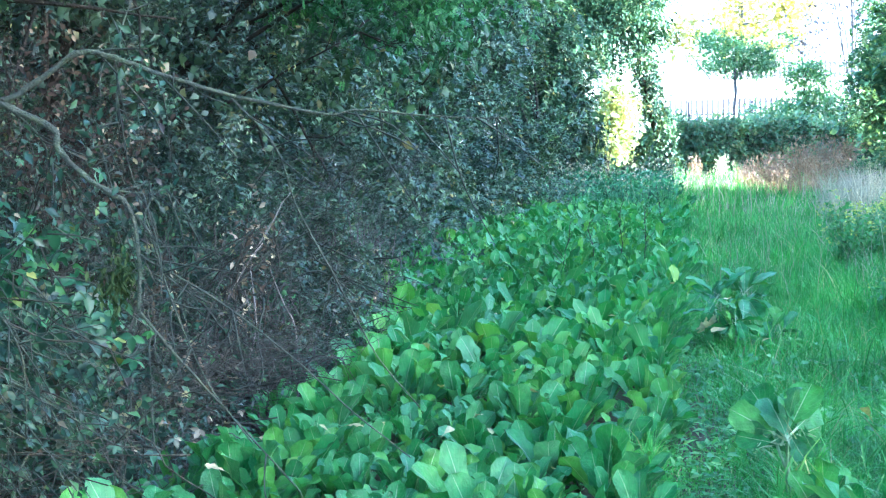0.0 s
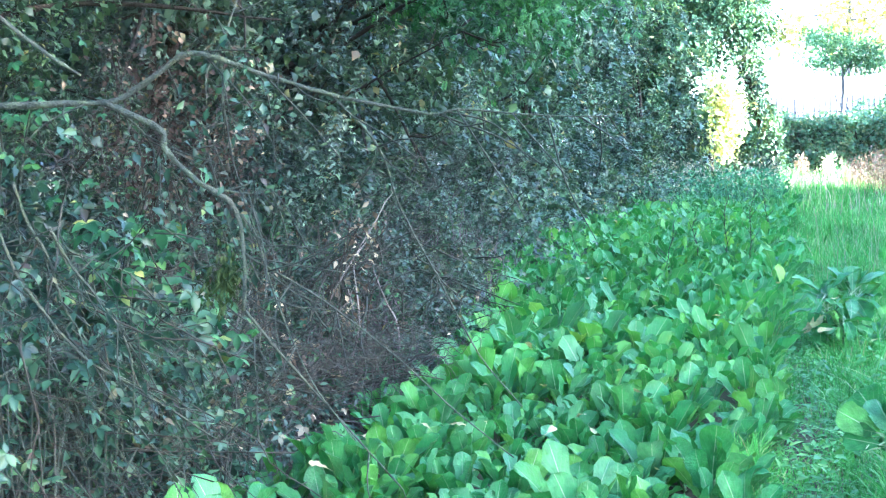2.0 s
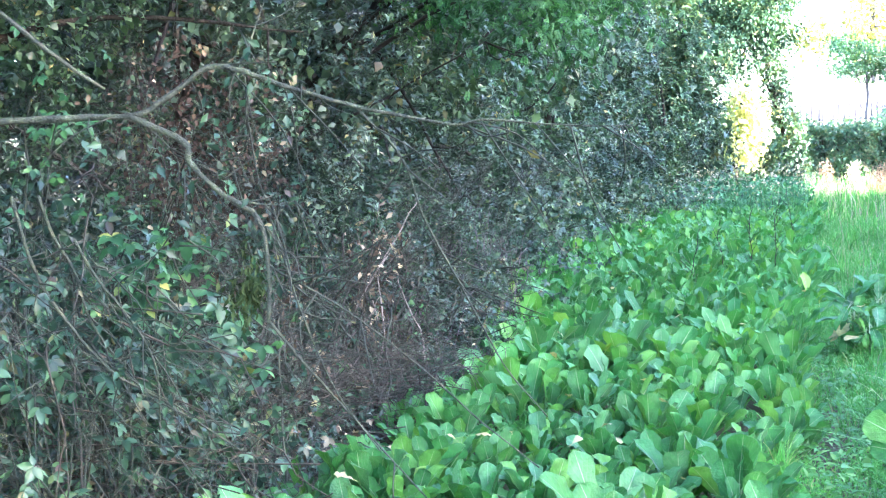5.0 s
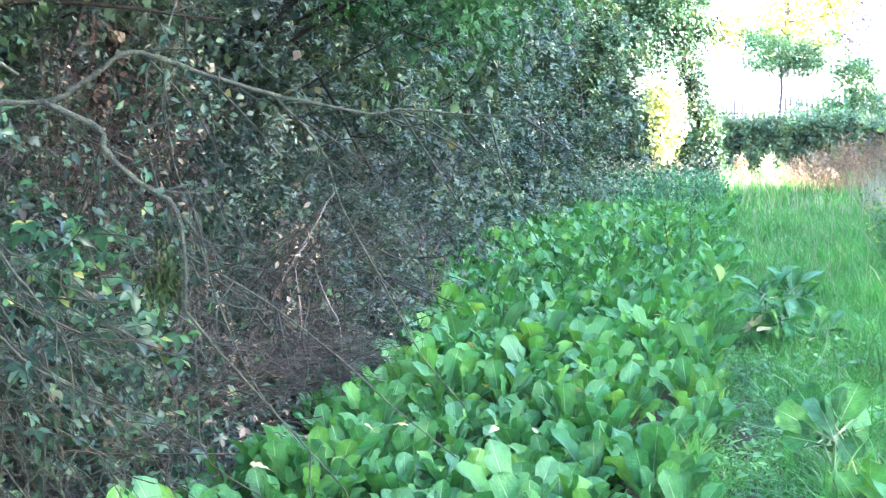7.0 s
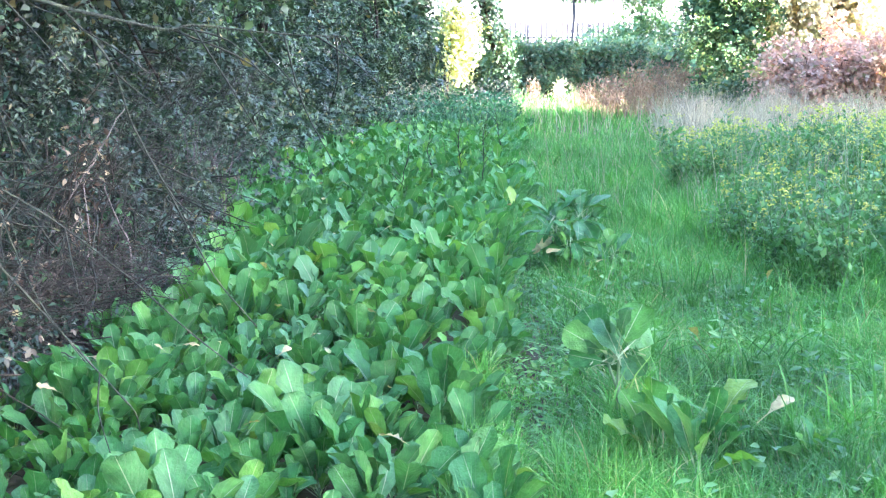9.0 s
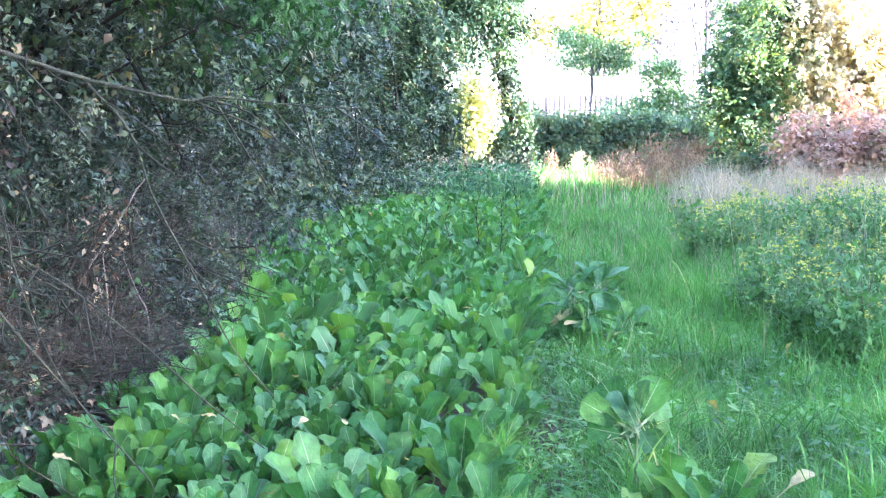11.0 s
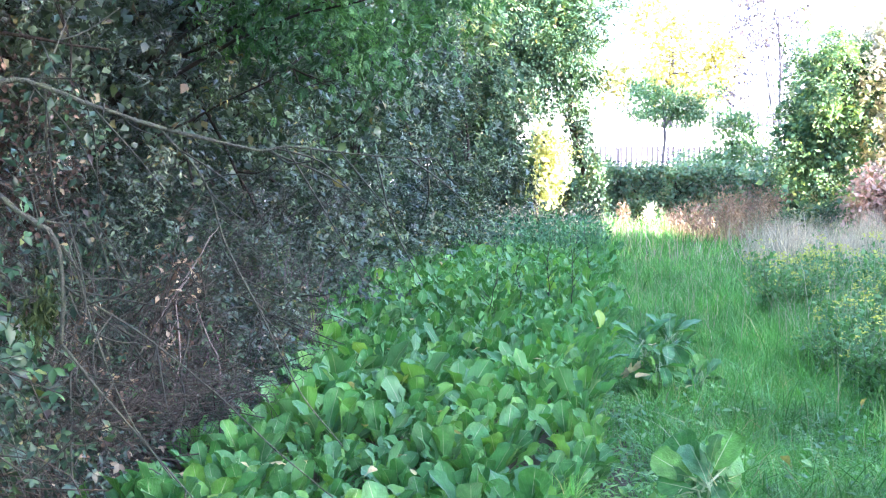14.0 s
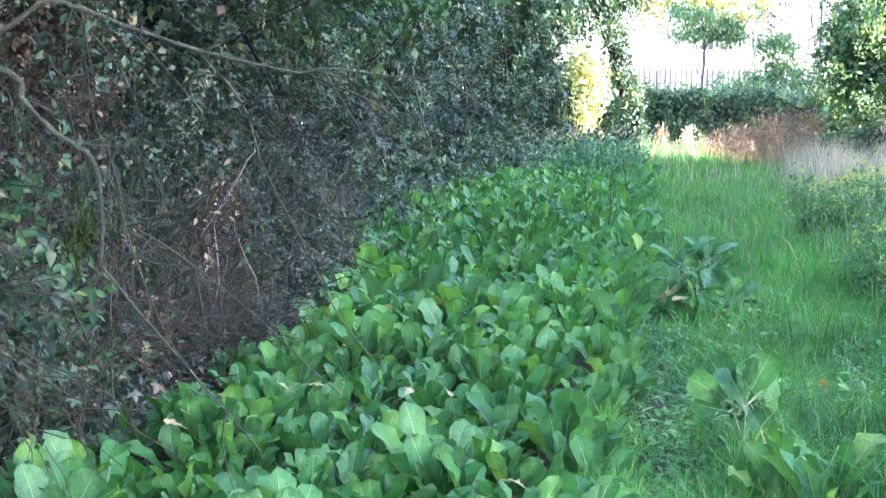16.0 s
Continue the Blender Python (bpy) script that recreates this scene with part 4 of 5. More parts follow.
# ---- dry growth along the end of the strip ----
def build_dry():
    rng = np.random.default_rng(41)

    def blob(cx, cy, rx, ry):
        def place(n):
            a, r = rng.uniform(0, 2 * np.pi, n), np.sqrt(rng.uniform(0, 1, n))
            return on_ground(cx + rx * r * np.cos(a), cy + ry * r * np.sin(a), -0.01)
        return place

    for cx, cy, rx, ry, n, h in ((4.5, 25.5, 0.7, 1.8, 1500, 0.75), (5.6, 28, 1.2, 2.0, 2200, 0.8), (7.2, 27.0, 1.4, 2.0, 1800, 0.85), (4.5, 22.6, 0.6, 1.1, 420, 0.6), (5.9, 23.0, 1.0, 1.2, 700, 0.62), (7.6, 23.5, 1.0, 1.2, 650, 0.66), (3.0, 39.5, 0.9, 1.2, 300, 0.5)):
        g = Geo()
        grass_field(g, rng, n, blob(cx, cy, rx, ry), h, 0.014, 0.35)
        stuff("dry_grass_tuft", g, STRAW, "bleached dry grass tuft at the strip end", "dry grass")
    for cx, cy, rx, ry, n, h in ((5.6, 36.5, 0.9, 1.0, 800, 1.35), (6.4, 35.5, 0.7, 0.9, 600, 1.25), (4.9, 37.5, 0.7, 0.9, 420, 1.05), (4.3, 38.5, 0.5, 0.8, 220, 0.9)):
        g = Geo()
        grass_field(g, rng, n // 2, blob(cx, cy, rx, ry), h * 0.95, 0.014, 0.4)
        m = n * 2
        pos = blob(cx, cy, rx, ry)(m) + np.stack([0 * np.arange(m), 0 * np.arange(m), h * (0.2 + 0.85 * rng.uniform(0, 1, m) ** 0.7) * (0.85 + 0.15 * np.sin(np.arange(m) * 0.37))], -1)
        scatter(g, LANCE, pos, rng.normal(0, 0.7, (m, 3)) + [0, 0, 0.5], rng.normal(0, 1, (m, 3)), 0.12 * rng.uniform(0.5, 1.3, m))
        stuff("dry_dock_stand", g, PINKDRY, "stand of pinkish brown dried seed stalks", "dry weeds")
    for cx, cy in ((2.7, 41.5), (3.6, 41.0), (4.3, 42.0), (5.0, 41.0)):
        g = Geo()
        grass_field(g, rng, 200, blob(cx, cy, 0.4, 0.6), 0.6, 0.02, 0.3)
        stuff("dry_grass_tuft", g, PINKDRY if cx > 4 else GRASS, "sunlit half-dry grass tuft before the hedge", "dry grass")
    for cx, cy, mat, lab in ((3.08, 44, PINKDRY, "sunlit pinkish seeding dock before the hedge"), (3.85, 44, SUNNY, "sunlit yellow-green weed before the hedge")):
        ob = thing("tall_weed", (cx, cy, 0), lab, "plant", "tall weeds")
        g = Geo()
        tube(g, [(0, 0, 0), (0.02, 0, 0.5), (0, 0.02, 0.75)], 0.012, 0.006, 5, 3)
        part("stem", g, mat, ob)
        g = Geo()
        m = 160
        z = rng.uniform(0.3, 1.0, m)
        scatter(g, LANCE, np.stack([rng.normal(0, 0.26, m) * (1.2 - z), rng.normal(0, 0.15, m), z * rng.uniform(0.55, 0.9, m)], -1), rng.normal(0, 0.6, (m, 3)) + [0, 0, 0.5], rng.normal(0, 1, (m, 3)), 0.14)
        part("foliage", g, mat, ob)
    s = thing("dead_stick", (5.25, 30, 0.62), "bleached dead stick caught in the dry grass", "stick")
    g = Geo()
    tube(g, [(-0.35, 0, -0.12), (0, 0.05, 0.0), (0.3, 0, 0.12)], 0.03, 0.015, 6, 4, 0.01, rng)
    part("stick", g, PALEWOOD, s)


build_dry()


# ---- far hedge, small tree and shrubs before the wall ----
def build_hedge():
    rng = np.random.default_rng(51)
    for cx, w, h in ((3.3, 1.5, 2.05), (5.6, 1.5, 2.0), (7.9, 1.6, 1.95), (10.3, 1.7, 2.0), (0.2, 1.4, 1.7)):
        ob = thing("hedge_section", (cx, 50, 0), "dark clipped field hedge with thin leggy base", "hedge", "field hedge")
        n = 900
        c = np.stack([rng.uniform(-w, w, n), rng.uniform(-0.6, 0.6, n), 0.45 + (h - 0.5) * rng.uniform(0, 1, n) ** 0.8], -1)
        c[:, 2] *= 0.96 + 0.07 * np.sin(c[:, 0] * 2.9 + cx) * np.cos(c[:, 0] * 1.3 + 2 * cx)
        o = unit(np.stack([0 * c[:, 0], np.sign(c[:, 1]) * 0.8, 0.4 + 0 * c[:, 2]], -1))
        g = Geo()
        foliage(g, rng, c, o, 8, 0.12, DIAMOND, 0.115)
        foliage(g, rng, c[:500] * [1, 0.4, 0.96], o[:500], 10, 0.13, DIAMOND, 0.17)
        part("foliage", g, FIELD_HEDGE, ob)
        for k in range(16):
            b = Geo()
            a = np.array([rng.uniform(-w, w), rng.uniform(-0.3, 0.3), 0])
            tube(b, [a, a + [rng.uniform(-0.3, 0.3), 0, 0.7], a + [rng.uniform(-0.6, 0.6), rng.uniform(-0.3, 0.3), 1.5]], 0.03, 0.012, 5, 3)
            part("stem", b, DARKBARK, ob)


build_hedge()
R = np.random.default_rng
crown_thing("young_tree", (5.0, 53, 0), "slender young tree with flat tiered crown behind the hedge", "tree", R(61), 5, (2.1, 1.3, 0.95), 3.95, 230, 20, (0.24, 0.22, 0.09), OVATE, 0.13, YOUNG, PALEBARK, 0.07, 0.1, 5, 0.15, -0.35)
crown_thing("bright_shrub", (7.8, 56, 0), "sunlit pale green shrub above the hedge", "shrub", R(62), 3.2, (2.0, 1.0, 1.5), 2.3, 300, 26, 0.18, DIAMOND, 0.13, YOUNG, DARKBARK, 0.05, 0.2, 4)
# right-hand bushes: lit and shaded sides made as two differently coloured hazels
crown_thing("hazel_bush", (6.9, 35.0, 0), "rounded hazel bush beside the strip, coloured dark green for its shaded side", "bush", R(64), 5.5, (1.3, 1.4, 2.7), 2.75, 620, 42, 0.17, OVATE, 0.105, HAZEL, DARKBARK, 0.1, 0.3, 7, 0.3, -0.95, fill=8, shoot=(5, 8, 0.4))
crown_thing("hazel_bush", (9.2, 35.2, 0), "tall hazel bush with bright sun put into its pale leaf colour", "bush", R(65), 6.5, (1.9, 1.8, 3.2), 3.4, 520, 42, 0.2, ROUND, 0.15, SUNNY, DARKBARK, 0.12, 0.3, 7, 0.2, -0.95, fill=8, shoot=(4, 7, 0.5))
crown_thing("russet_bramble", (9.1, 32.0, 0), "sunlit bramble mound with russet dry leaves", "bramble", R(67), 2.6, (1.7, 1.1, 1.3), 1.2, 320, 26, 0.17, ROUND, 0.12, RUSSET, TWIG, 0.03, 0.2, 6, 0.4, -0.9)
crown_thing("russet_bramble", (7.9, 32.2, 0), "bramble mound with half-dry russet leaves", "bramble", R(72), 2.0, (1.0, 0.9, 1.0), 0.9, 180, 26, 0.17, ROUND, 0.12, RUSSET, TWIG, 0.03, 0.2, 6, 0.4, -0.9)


crown_thing("low_shrub", (6.8, 33.9, 0), "low dark green growth at the foot of a hazel bush", "shrub", R(73), 1.2, (1.3, 0.7, 0.8), 0.6, 170, 26, 0.16, OVATE, 0.1, HAZEL, TWIG, 0.03, 0.2, 5, 0.3, -0.8, fill=6, shoot=(3, 8, 0.3))


def build_shade_row():
    """Unseen tall trees added to keep the sun off bed, thicket and hedge."""
    base = crown_thing("shade_tree", (24, -8, 0), "unseen tall tree added to block the sun", "tree", R(75), 14, (3.4, 3.4, 6.4), 6.9, 260, 20, 0.52, DIAMOND, 0.66, HEDGE, DARKBARK, 0.25, 0.3, 7, 0.2, -0.95, group="shade trees")
    # Spaced to block the low sun, with a gap that lights the hazels.
    for y in (-5.8, -3.4, -1, 1.4, 3.8, 6.2, 8.6, 11, 13.4, 15.8, 18.2, 20.4, 24, 41.0, 43, 45.5, 48):
        copy_thing(base, pose(24 + (round(y * 2) % 2) * 4.5, y, 0, 0, 0, 137 * y))


build_shade_row()
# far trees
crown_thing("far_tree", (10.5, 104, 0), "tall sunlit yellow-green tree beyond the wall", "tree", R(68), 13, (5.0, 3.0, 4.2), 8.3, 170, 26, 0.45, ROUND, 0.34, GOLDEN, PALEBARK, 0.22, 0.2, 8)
crown_thing("far_tree", (16.4, 98, 0), "open-crowned tree beyond the wall, leaves coloured grey for the sky glare", "tree", R(69), 14, (5.2, 3.0, 4.6), 9.6, 190, 13, 0.34, OVATE, 0.3, WASHED_OUT, PALEBARK, 0.16, 0.2, 12, 0.3)
crown_thing("far_tree", (27, 105, 0), "tall sunlit yellow-green tree beyond the wall", "tree", R(70), 13, (5, 4, 5), 9.0, 260, 26, 0.45, OVATE, 0.32, SUNNY, DARKBARK, 0.25, 0.2, 8)


# ---- thicket along the bed ----
HOLLOWS = ((-3.0, 8.5, 2.2, 1.1), (-2.45, 7.3, 2.4, 0.85), (-2.75, 8.6, 1.1, 0.55), (-2.9, 16.5, 1.9, 0.5), (-2.5, 20.5, 2.0, 0.6), (-1.9, 26.0, 1.5, 0.6), (-1.6, 29.5, 1.0, 0.5))


def build_thicket():
    rows = [(-4.7, 6.6, 1.5, 1.8, 3.2), (-4.7, 9.4, 1.6, 1.9, 3.3), (-4.4, 12.4, 1.8, 2.0, 3.4), (-4.0, 15.6, 1.9, 2.1, 3.4), (-3.8, 19.2, 2.0, 2.2, 3.4), (-3.5, 23.2, 2.1, 2.4, 3.5), (-2.9, 27.4, 2.1, 2.4, 3.4), (-2.2, 31.5, 1.9, 2.3, 2.9)]
    for i, (x, y, rx, ry, rz) in enumerate(rows):
        near = y < 17
        crown_thing("evergreen_bush", (x, y, 0), "dense dark evergreen bush hanging over the bed", "bush", R(80 + i), 6.5, (rx, ry, rz), rz, (1250 if y < 11 else 1000) if near else 620, 32, 0.16, (NARROW if i % 3 != 1 else OVATE) if near else OVATE, (0.05 if y < 11 else 0.074) if near else 0.1, IVY if i % 3 == 1 or i > 4 else EVERGREEN, DARKBARK, 0.09, 0.4, 9, 0.6, -0.9, group="thicket", twigs=40 if near else 18, dead=16 if near else 6, gaps=0.22 if 11 < y < 14 else 0.36, fill=5, shoot=(4, 9, 0.26) if near else (4, 8, 0.36), hollows=HOLLOWS)
    # The last two stand out of view, added to darken the near bed.
    for i, (x, y, h) in enumerate(((-7.4, 4.5, 3.6), (-7.6, 8.5, 3.8), (-7.6, 12.5, 4.0), (-7.4, 16.5, 4.0), (-7.2, 21, 4.0), (-6.8, 25.5, 4.0), (-6.4, 30, 3.9), (-5.6, 34.5, 3.6), (-7, 0.5, 3.4), (-7, -4, 3.4), (-5.0, 2.0, 3.0), (-4.6, -1.6, 3.0))):
        crown_thing("thicket_tree", (x, y, 0), "tall dark tree at the back of the thicket", "tree", R(110 + i), 7.5, (2.3, 2.6, h), h, 220, 20, 0.36, DIAMOND, 0.28, EVERGREEN, DARKBARK, 0.14, 0.3, 6, 0.5, -0.95, group="thicket")
    # Crowns above the view, added only to cut skylight on thicket and bed.
    for i, (x, y, z) in enumerate(((-2.5, 4.8, 4.2), (-1.3, 7.4, 5.0), (-2.5, 10.5, 6.2), (-2.2, 17.5, 7.2))):
        crown_thing("overhanging_tree", (x - 4.4, y, 0), "unseen tree added to shade the thicket and bed edge", "tree", R(240 + i), 9, (2.4, 2.7, 1.9), z + 0.6, 260, 28, 0.32, DIAMOND, 0.2, EVERGREEN, DARKBARK, 0.14, 0.3, 7, 0.3, -0.8, (4.4, 0), group="thicket", fill=8 if i < 3 else 0)
    crown_thing("ash_tree", (-6.2, 16.0, 0), "ash tree with bright green drooping feathery foliage", "tree", R(130), 6.5, (1.75, 1.5, 2.1), 4.2, 640, 20, (0.19, 0.17, 0.2), FEATHER, 0.085, ASH, DARKBARK, 0.08, 0.4, 8, 0.45, -0.9, (4.75, -1.5))
    for i, (x, y, h) in enumerate(((-4.2, 38.2, 3.6), (-8.5, 38, 4.0), (-8.2, 42.5, 3.4))):
        crown_thing("thicket_tree", (x, y, 0), "tall dark tree at the back of the thicket", "tree", R(124 + i), 7.5, (2.1, 2.1, h), h, 260, 22, 0.36, DIAMOND, 0.24, EVERGREEN, DARKBARK, 0.14, 0.3, 6, 0.4, -0.95, group="thicket")
    tree = crown_thing("ivy_tree", (2.5, 44.0, 0), "tree clad in dark hanging ivy at the thicket end", "tree", R(131), 9, (2.3, 2.0, 3.1), 6.4, 620, 34, 0.2, OVATE, 0.11, IVYTREE, DARKBARK, 0.1, 0.4, 10, 0.2, -0.9, (-2.0, -4.6), fill=14, shoot=(5, 8, 0.42))
    rng = R(133)
    g = Geo()
    cen, out = clumps(rng, 760, (1.95, 1.7, 1.3), 0.1, -1)
    foliage(g, rng, cen + np.array([-2.2, -5.4, 4.5]), out, 34, 0.18, OVATE, 0.11, 0.5)
    part("lower_crown", g, IVYTREE, tree)
    n = 220
    a, z = rng.uniform(0, 2 * np.pi, n), rng.uniform(0.3, 4.6, n)
    o = np.stack([np.cos(a), np.sin(a), 0 * a], -1)
    g = Geo()
    foliage(g, rng, o * (0.25 * rng.uniform(0.5, 1.3, (n, 1))) + np.stack([tree["lean_per_metre"][0] * z, tree["lean_per_metre"][1] * z, z], -1), o, 24, (0.12, 0.12, 0.2), ROUND, 0.1, 0.7)
    part("ivy_sleeve", g, IVY, tree, "ivy round the trunk")
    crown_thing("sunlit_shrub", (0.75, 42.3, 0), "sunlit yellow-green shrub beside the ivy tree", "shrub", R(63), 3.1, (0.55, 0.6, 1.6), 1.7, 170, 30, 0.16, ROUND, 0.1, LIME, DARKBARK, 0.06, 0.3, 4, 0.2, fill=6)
    crown_thing("ivy_tree", (-1.4, 35.5, 0), "broad tree clad in ivy at the thicket end", "tree", R(132), 8, (1.75, 2.0, 3.8), 4.0, 800, 34, 0.22, OVATE, 0.11, IVYTREE, DARKBARK, 0.2, 0.4, 8, 0.4, -0.97, fill=14, shoot=(5, 8, 0.42))
    crown_thing("ivy_shrub", (-0.7, 35.9, 0), "tall dark ivy-covered shrub under the trees", "shrub", R(136), 4.6, (0.72, 0.8, 2.3), 2.3, 420, 36, 0.18, OVATE, 0.1, IVY, DARKBARK, 0.06, 0.4, 5, 0.2, -0.95, fill=8)
    crown_thing("ivy_shrub", (-0.4, 36.4, 0), "dark ivy-covered shrub under the trees", "shrub", R(134), 3.2, (0.8, 0.9, 1.5), 1.4, 330, 36, 0.18, OVATE, 0.11, IVY, DARKBARK, 0.06, 0.4, 5, 0.2, -0.95)
    crown_thing("sunlit_tree", (-1.25, 33.2, 0), "tree with sunlit yellow-green leaves behind the thicket", "tree", R(135), 8, (1.1, 0.9, 1.8), 5.0, 150, 24, 0.22, OVATE, 0.12, HAZEL, DARKBARK, 0.04, 0.3, 6, 0.3, -0.9, fill=6)
    # low growth that closes the thicket's foot
    for i, (x, y) in enumerate(((-4.6, 5.2), (-4.8, 7.6), (-4.6, 10.2), (-3.9, 12.8), (-3.5, 15.4), (-3.2, 18.2), (-3.0, 21.2), (-2.6, 24.4), (-2.0, 27.6), (-1.4, 30.6), (-1.0, 33.4))):
        crown_thing("undergrowth_shrub", (x, y, 0), "dark leafy shrub at the thicket foot", "shrub", R(220 + i), 2.2, (1.0, 1.6, 1.15), 1.0, 300 if y < 13 else 200, 27, 0.16, NARROW if y < 9 else DIAMOND, 0.06 if y < 13 else 0.085, (BRAMBLE, IVY, EVERGREEN)[i % 3] if y < 15 else IVY, TWIG, 0.03, 0.3, 5, 0.4, -0.6, group="thicket", twigs=10, shoot=(3, 8, 0.24) if y < 19 else (3, 8, 0.3), hollows=HOLLOWS)


build_thicket()


# ---- brambles, litter and dead canes at the thicket foot ----
def palmate(geo, rng, pos, size, tmpl, face=(0.1, -0.5, 0.5)):
    """Compound leaves: three to five leaflets spread in one plane at each place."""
    n = len(pos)
    nrm = unit(rng.normal(0, 0.55, (n, 3)) + np.array(face))
    ax = unit(np.cross(nrm, rng.normal(0, 0.45, (n, 3)) + np.array([1.0, 0, 0])))
    ax *= np.where(ax[:, 2:3] > 0, -1.0, 1.0)
    side = np.cross(nrm, ax)
    big = size * rng.uniform(0.55, 1.25, n)
    for ang, k in ((0.0, 1.0), (1.15, 0.85), (-1.15, 0.85), (2.0, 0.6), (-2.0, 0.6)):
        keep = rng.random(n) < (1.0 if k > 0.7 else 0.4)
        way = ax * math.cos(ang) + side * math.sin(ang) + rng.normal(0, 0.12, (n, 3))
        scatter(geo, tmpl, pos[keep], way[keep], (nrm + rng.normal(0, 0.15, (n, 3)))[keep], (big * k)[keep])


def bramble(at, label, rng, n_cane, reach, leaf_n, size=0.055, leaf=BRAMBLE, cane=TWIG, high=1.0):
    ob = thing("bramble_bush", at, label, "bramble", "brambles")
    lf = Geo()
    for k in range(n_cane):
        canes = Geo()
        a = rng.uniform(0, 2 * np.pi)
        s = np.array([rng.uniform(-0.4, 0.4), rng.uniform(-0.4, 0.4), 0])
        r = reach * rng.uniform(0.4, 1.0)
        h = high * rng.uniform(0.5, 1.15)
        e = s + [math.cos(a) * r, math.sin(a) * r, h * rng.uniform(0.1, 0.7)]
        p = tube(canes, [s, s * 0.6 + e * 0.35 + [0, 0, h * 0.7], s * 0.2 + e * 0.75 + [0, 0, h * 0.55], e], 0.005, 0.002, 5, 5, 0.006, rng)
        part("cane", canes, cane, ob)
        n = max(leaf_n // 4, 3)
        pos = p[rng.integers(3, len(p), n)] + rng.normal(0, 0.1, (n, 3))
        palmate(lf, rng, pos, size * 0.9, OVATE_FINE if size < 0.08 else OVATE)
    lf.v = [np.where(np.arange(3) == 2, np.maximum(a, 0.01), a) for a in lf.v]
    if leaf_n:
        part("foliage", lf, leaf, ob)
    return ob


def build_foot():
    rng = np.random.default_rng(141)
    for i, (x, y, r, h) in enumerate(((-2.75, 5.5, 0.9, 1.2), (-2.35, 6.1, 0.7, 0.8), (-3.3, 6.0, 1.0, 1.5), (-2.9, 7.1, 0.9, 1.0), (-3.4, 8.4, 1.0, 1.3), (-3.3, 10.2, 1.0, 1.2), (-3.1, 12.4, 1.0, 1.1), (-2.9, 14.6, 1.0, 1.0), (-2.7, 17.0, 1.0, 1.0), (-2.6, 19.5, 1.0, 1.0), (-2.2, 22.5, 1.0, 1.0), (-1.7, 26, 1.0, 1.0), (-2.5, 9.7, 0.9, 0.7), (-2.15, 13.0, 0.8, 0.85), (-2.1, 14.6, 0.8, 0.85), (-2.1, 16.2, 0.8, 0.9), (-2.1, 18.2, 0.8, 0.9), (-2.1, 20.4, 0.8, 0.9), (-1.6, 23.8, 0.9, 0.9), (-1.0, 28, 0.9, 0.9), (-0.6, 30.5, 0.9, 0.9))):
        bramble((x, y, 0), "tangled bramble with small dark green leaves", R(150 + i), 12, r, 230 if y < 8 else 130 if y < 15 else 70, 0.06 if y < 15 else 0.1, BRAMBLE if y < 17 else IVY, high=h)
    for i, (x, y, r, h) in enumerate(((-2.5, 8.3, 0.8, 0.6), (-2.6, 10.0, 0.9, 1.0), (-2.3, 11.6, 0.7, 0.6), (-2.3, 7.2, 0.7, 0.4))):
        bramble((x, y, 0), "tangle of dead brown bramble canes", R(170 + i), 30, r, 14, 0.05, CREAM, GREYTWIG, h)
    # Litter sheet whose dark colour also carries the shade beneath the bushes.
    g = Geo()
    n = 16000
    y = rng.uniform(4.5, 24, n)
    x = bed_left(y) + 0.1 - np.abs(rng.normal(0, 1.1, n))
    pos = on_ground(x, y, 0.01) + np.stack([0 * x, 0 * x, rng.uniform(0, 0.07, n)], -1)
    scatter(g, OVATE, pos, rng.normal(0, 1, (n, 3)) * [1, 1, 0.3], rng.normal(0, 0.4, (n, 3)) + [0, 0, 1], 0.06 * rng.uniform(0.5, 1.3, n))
    stuff("leaf_litter", g, LITTER, "brown fallen leaves, coloured darker for the shade under the thicket", "litter")
    c = Geo()
    n = 9000
    y = 5.2 + 12 * rng.uniform(0, 1, n) ** 1.2
    x = bed_left(y) - 0.02 - np.abs(rng.normal(0, 0.75, n))
    hgt = rng.uniform(0.03, 0.42, n) * (0.5 + 0.5 * np.sin(x * 5 + y * 3.1) * np.cos(y * 4.2))
    scatter(c, NARROW, on_ground(x, y, 0) + np.stack([0 * x, 0 * x, hgt + 0.03], -1), rng.normal(0, 0.8, (n, 3)), rng.normal(0, 0.5, (n, 3)) + [0.2, -0.4, 0.8], 0.055 * rng.uniform(0.5, 1.3, n))
    stuff("ground_ivy", c, BRAMBLE, "dark low trailing ivy and nettles under the thicket", "ground cover")
    t = Geo()
    for k in range(620):
        y = rng.uniform(5, 16)
        x = bed_left(y) - abs(rng.normal(0, 0.9))
        a = rng.uniform(0, np.pi)
        q = np.array([x, y, rng.uniform(0.02, 0.5)])
        d = np.array([math.cos(a), math.sin(a), rng.uniform(-0.2, 0.3)]) * rng.uniform(0.15, 0.5)
        tube(t, [q - d, q - d * 0.3 + rng.normal(0, 0.05, 3), q + d * 0.4 + rng.normal(0, 0.05, 3), q + d], 0.0032, 0.0016, 4, 2)
    stuff("fallen_twigs", t, DEADWOOD, "fallen dry twigs under the thicket", "twigs")
    ob = thing("maroon_weed", (-1.92, 8.85, 0), "withered maroon weed stems at the bed edge", "plant")
    m = Geo()
    grass_field(m, rng, 260, lambda n: np.stack([rng.normal(0, 0.1, n), rng.normal(0, 0.08, n), 0 * np.arange(n)], -1), 0.4, 0.01, 0.4)
    tagged(part("withered_growth", m, MAROON, ob), kind="stuff")


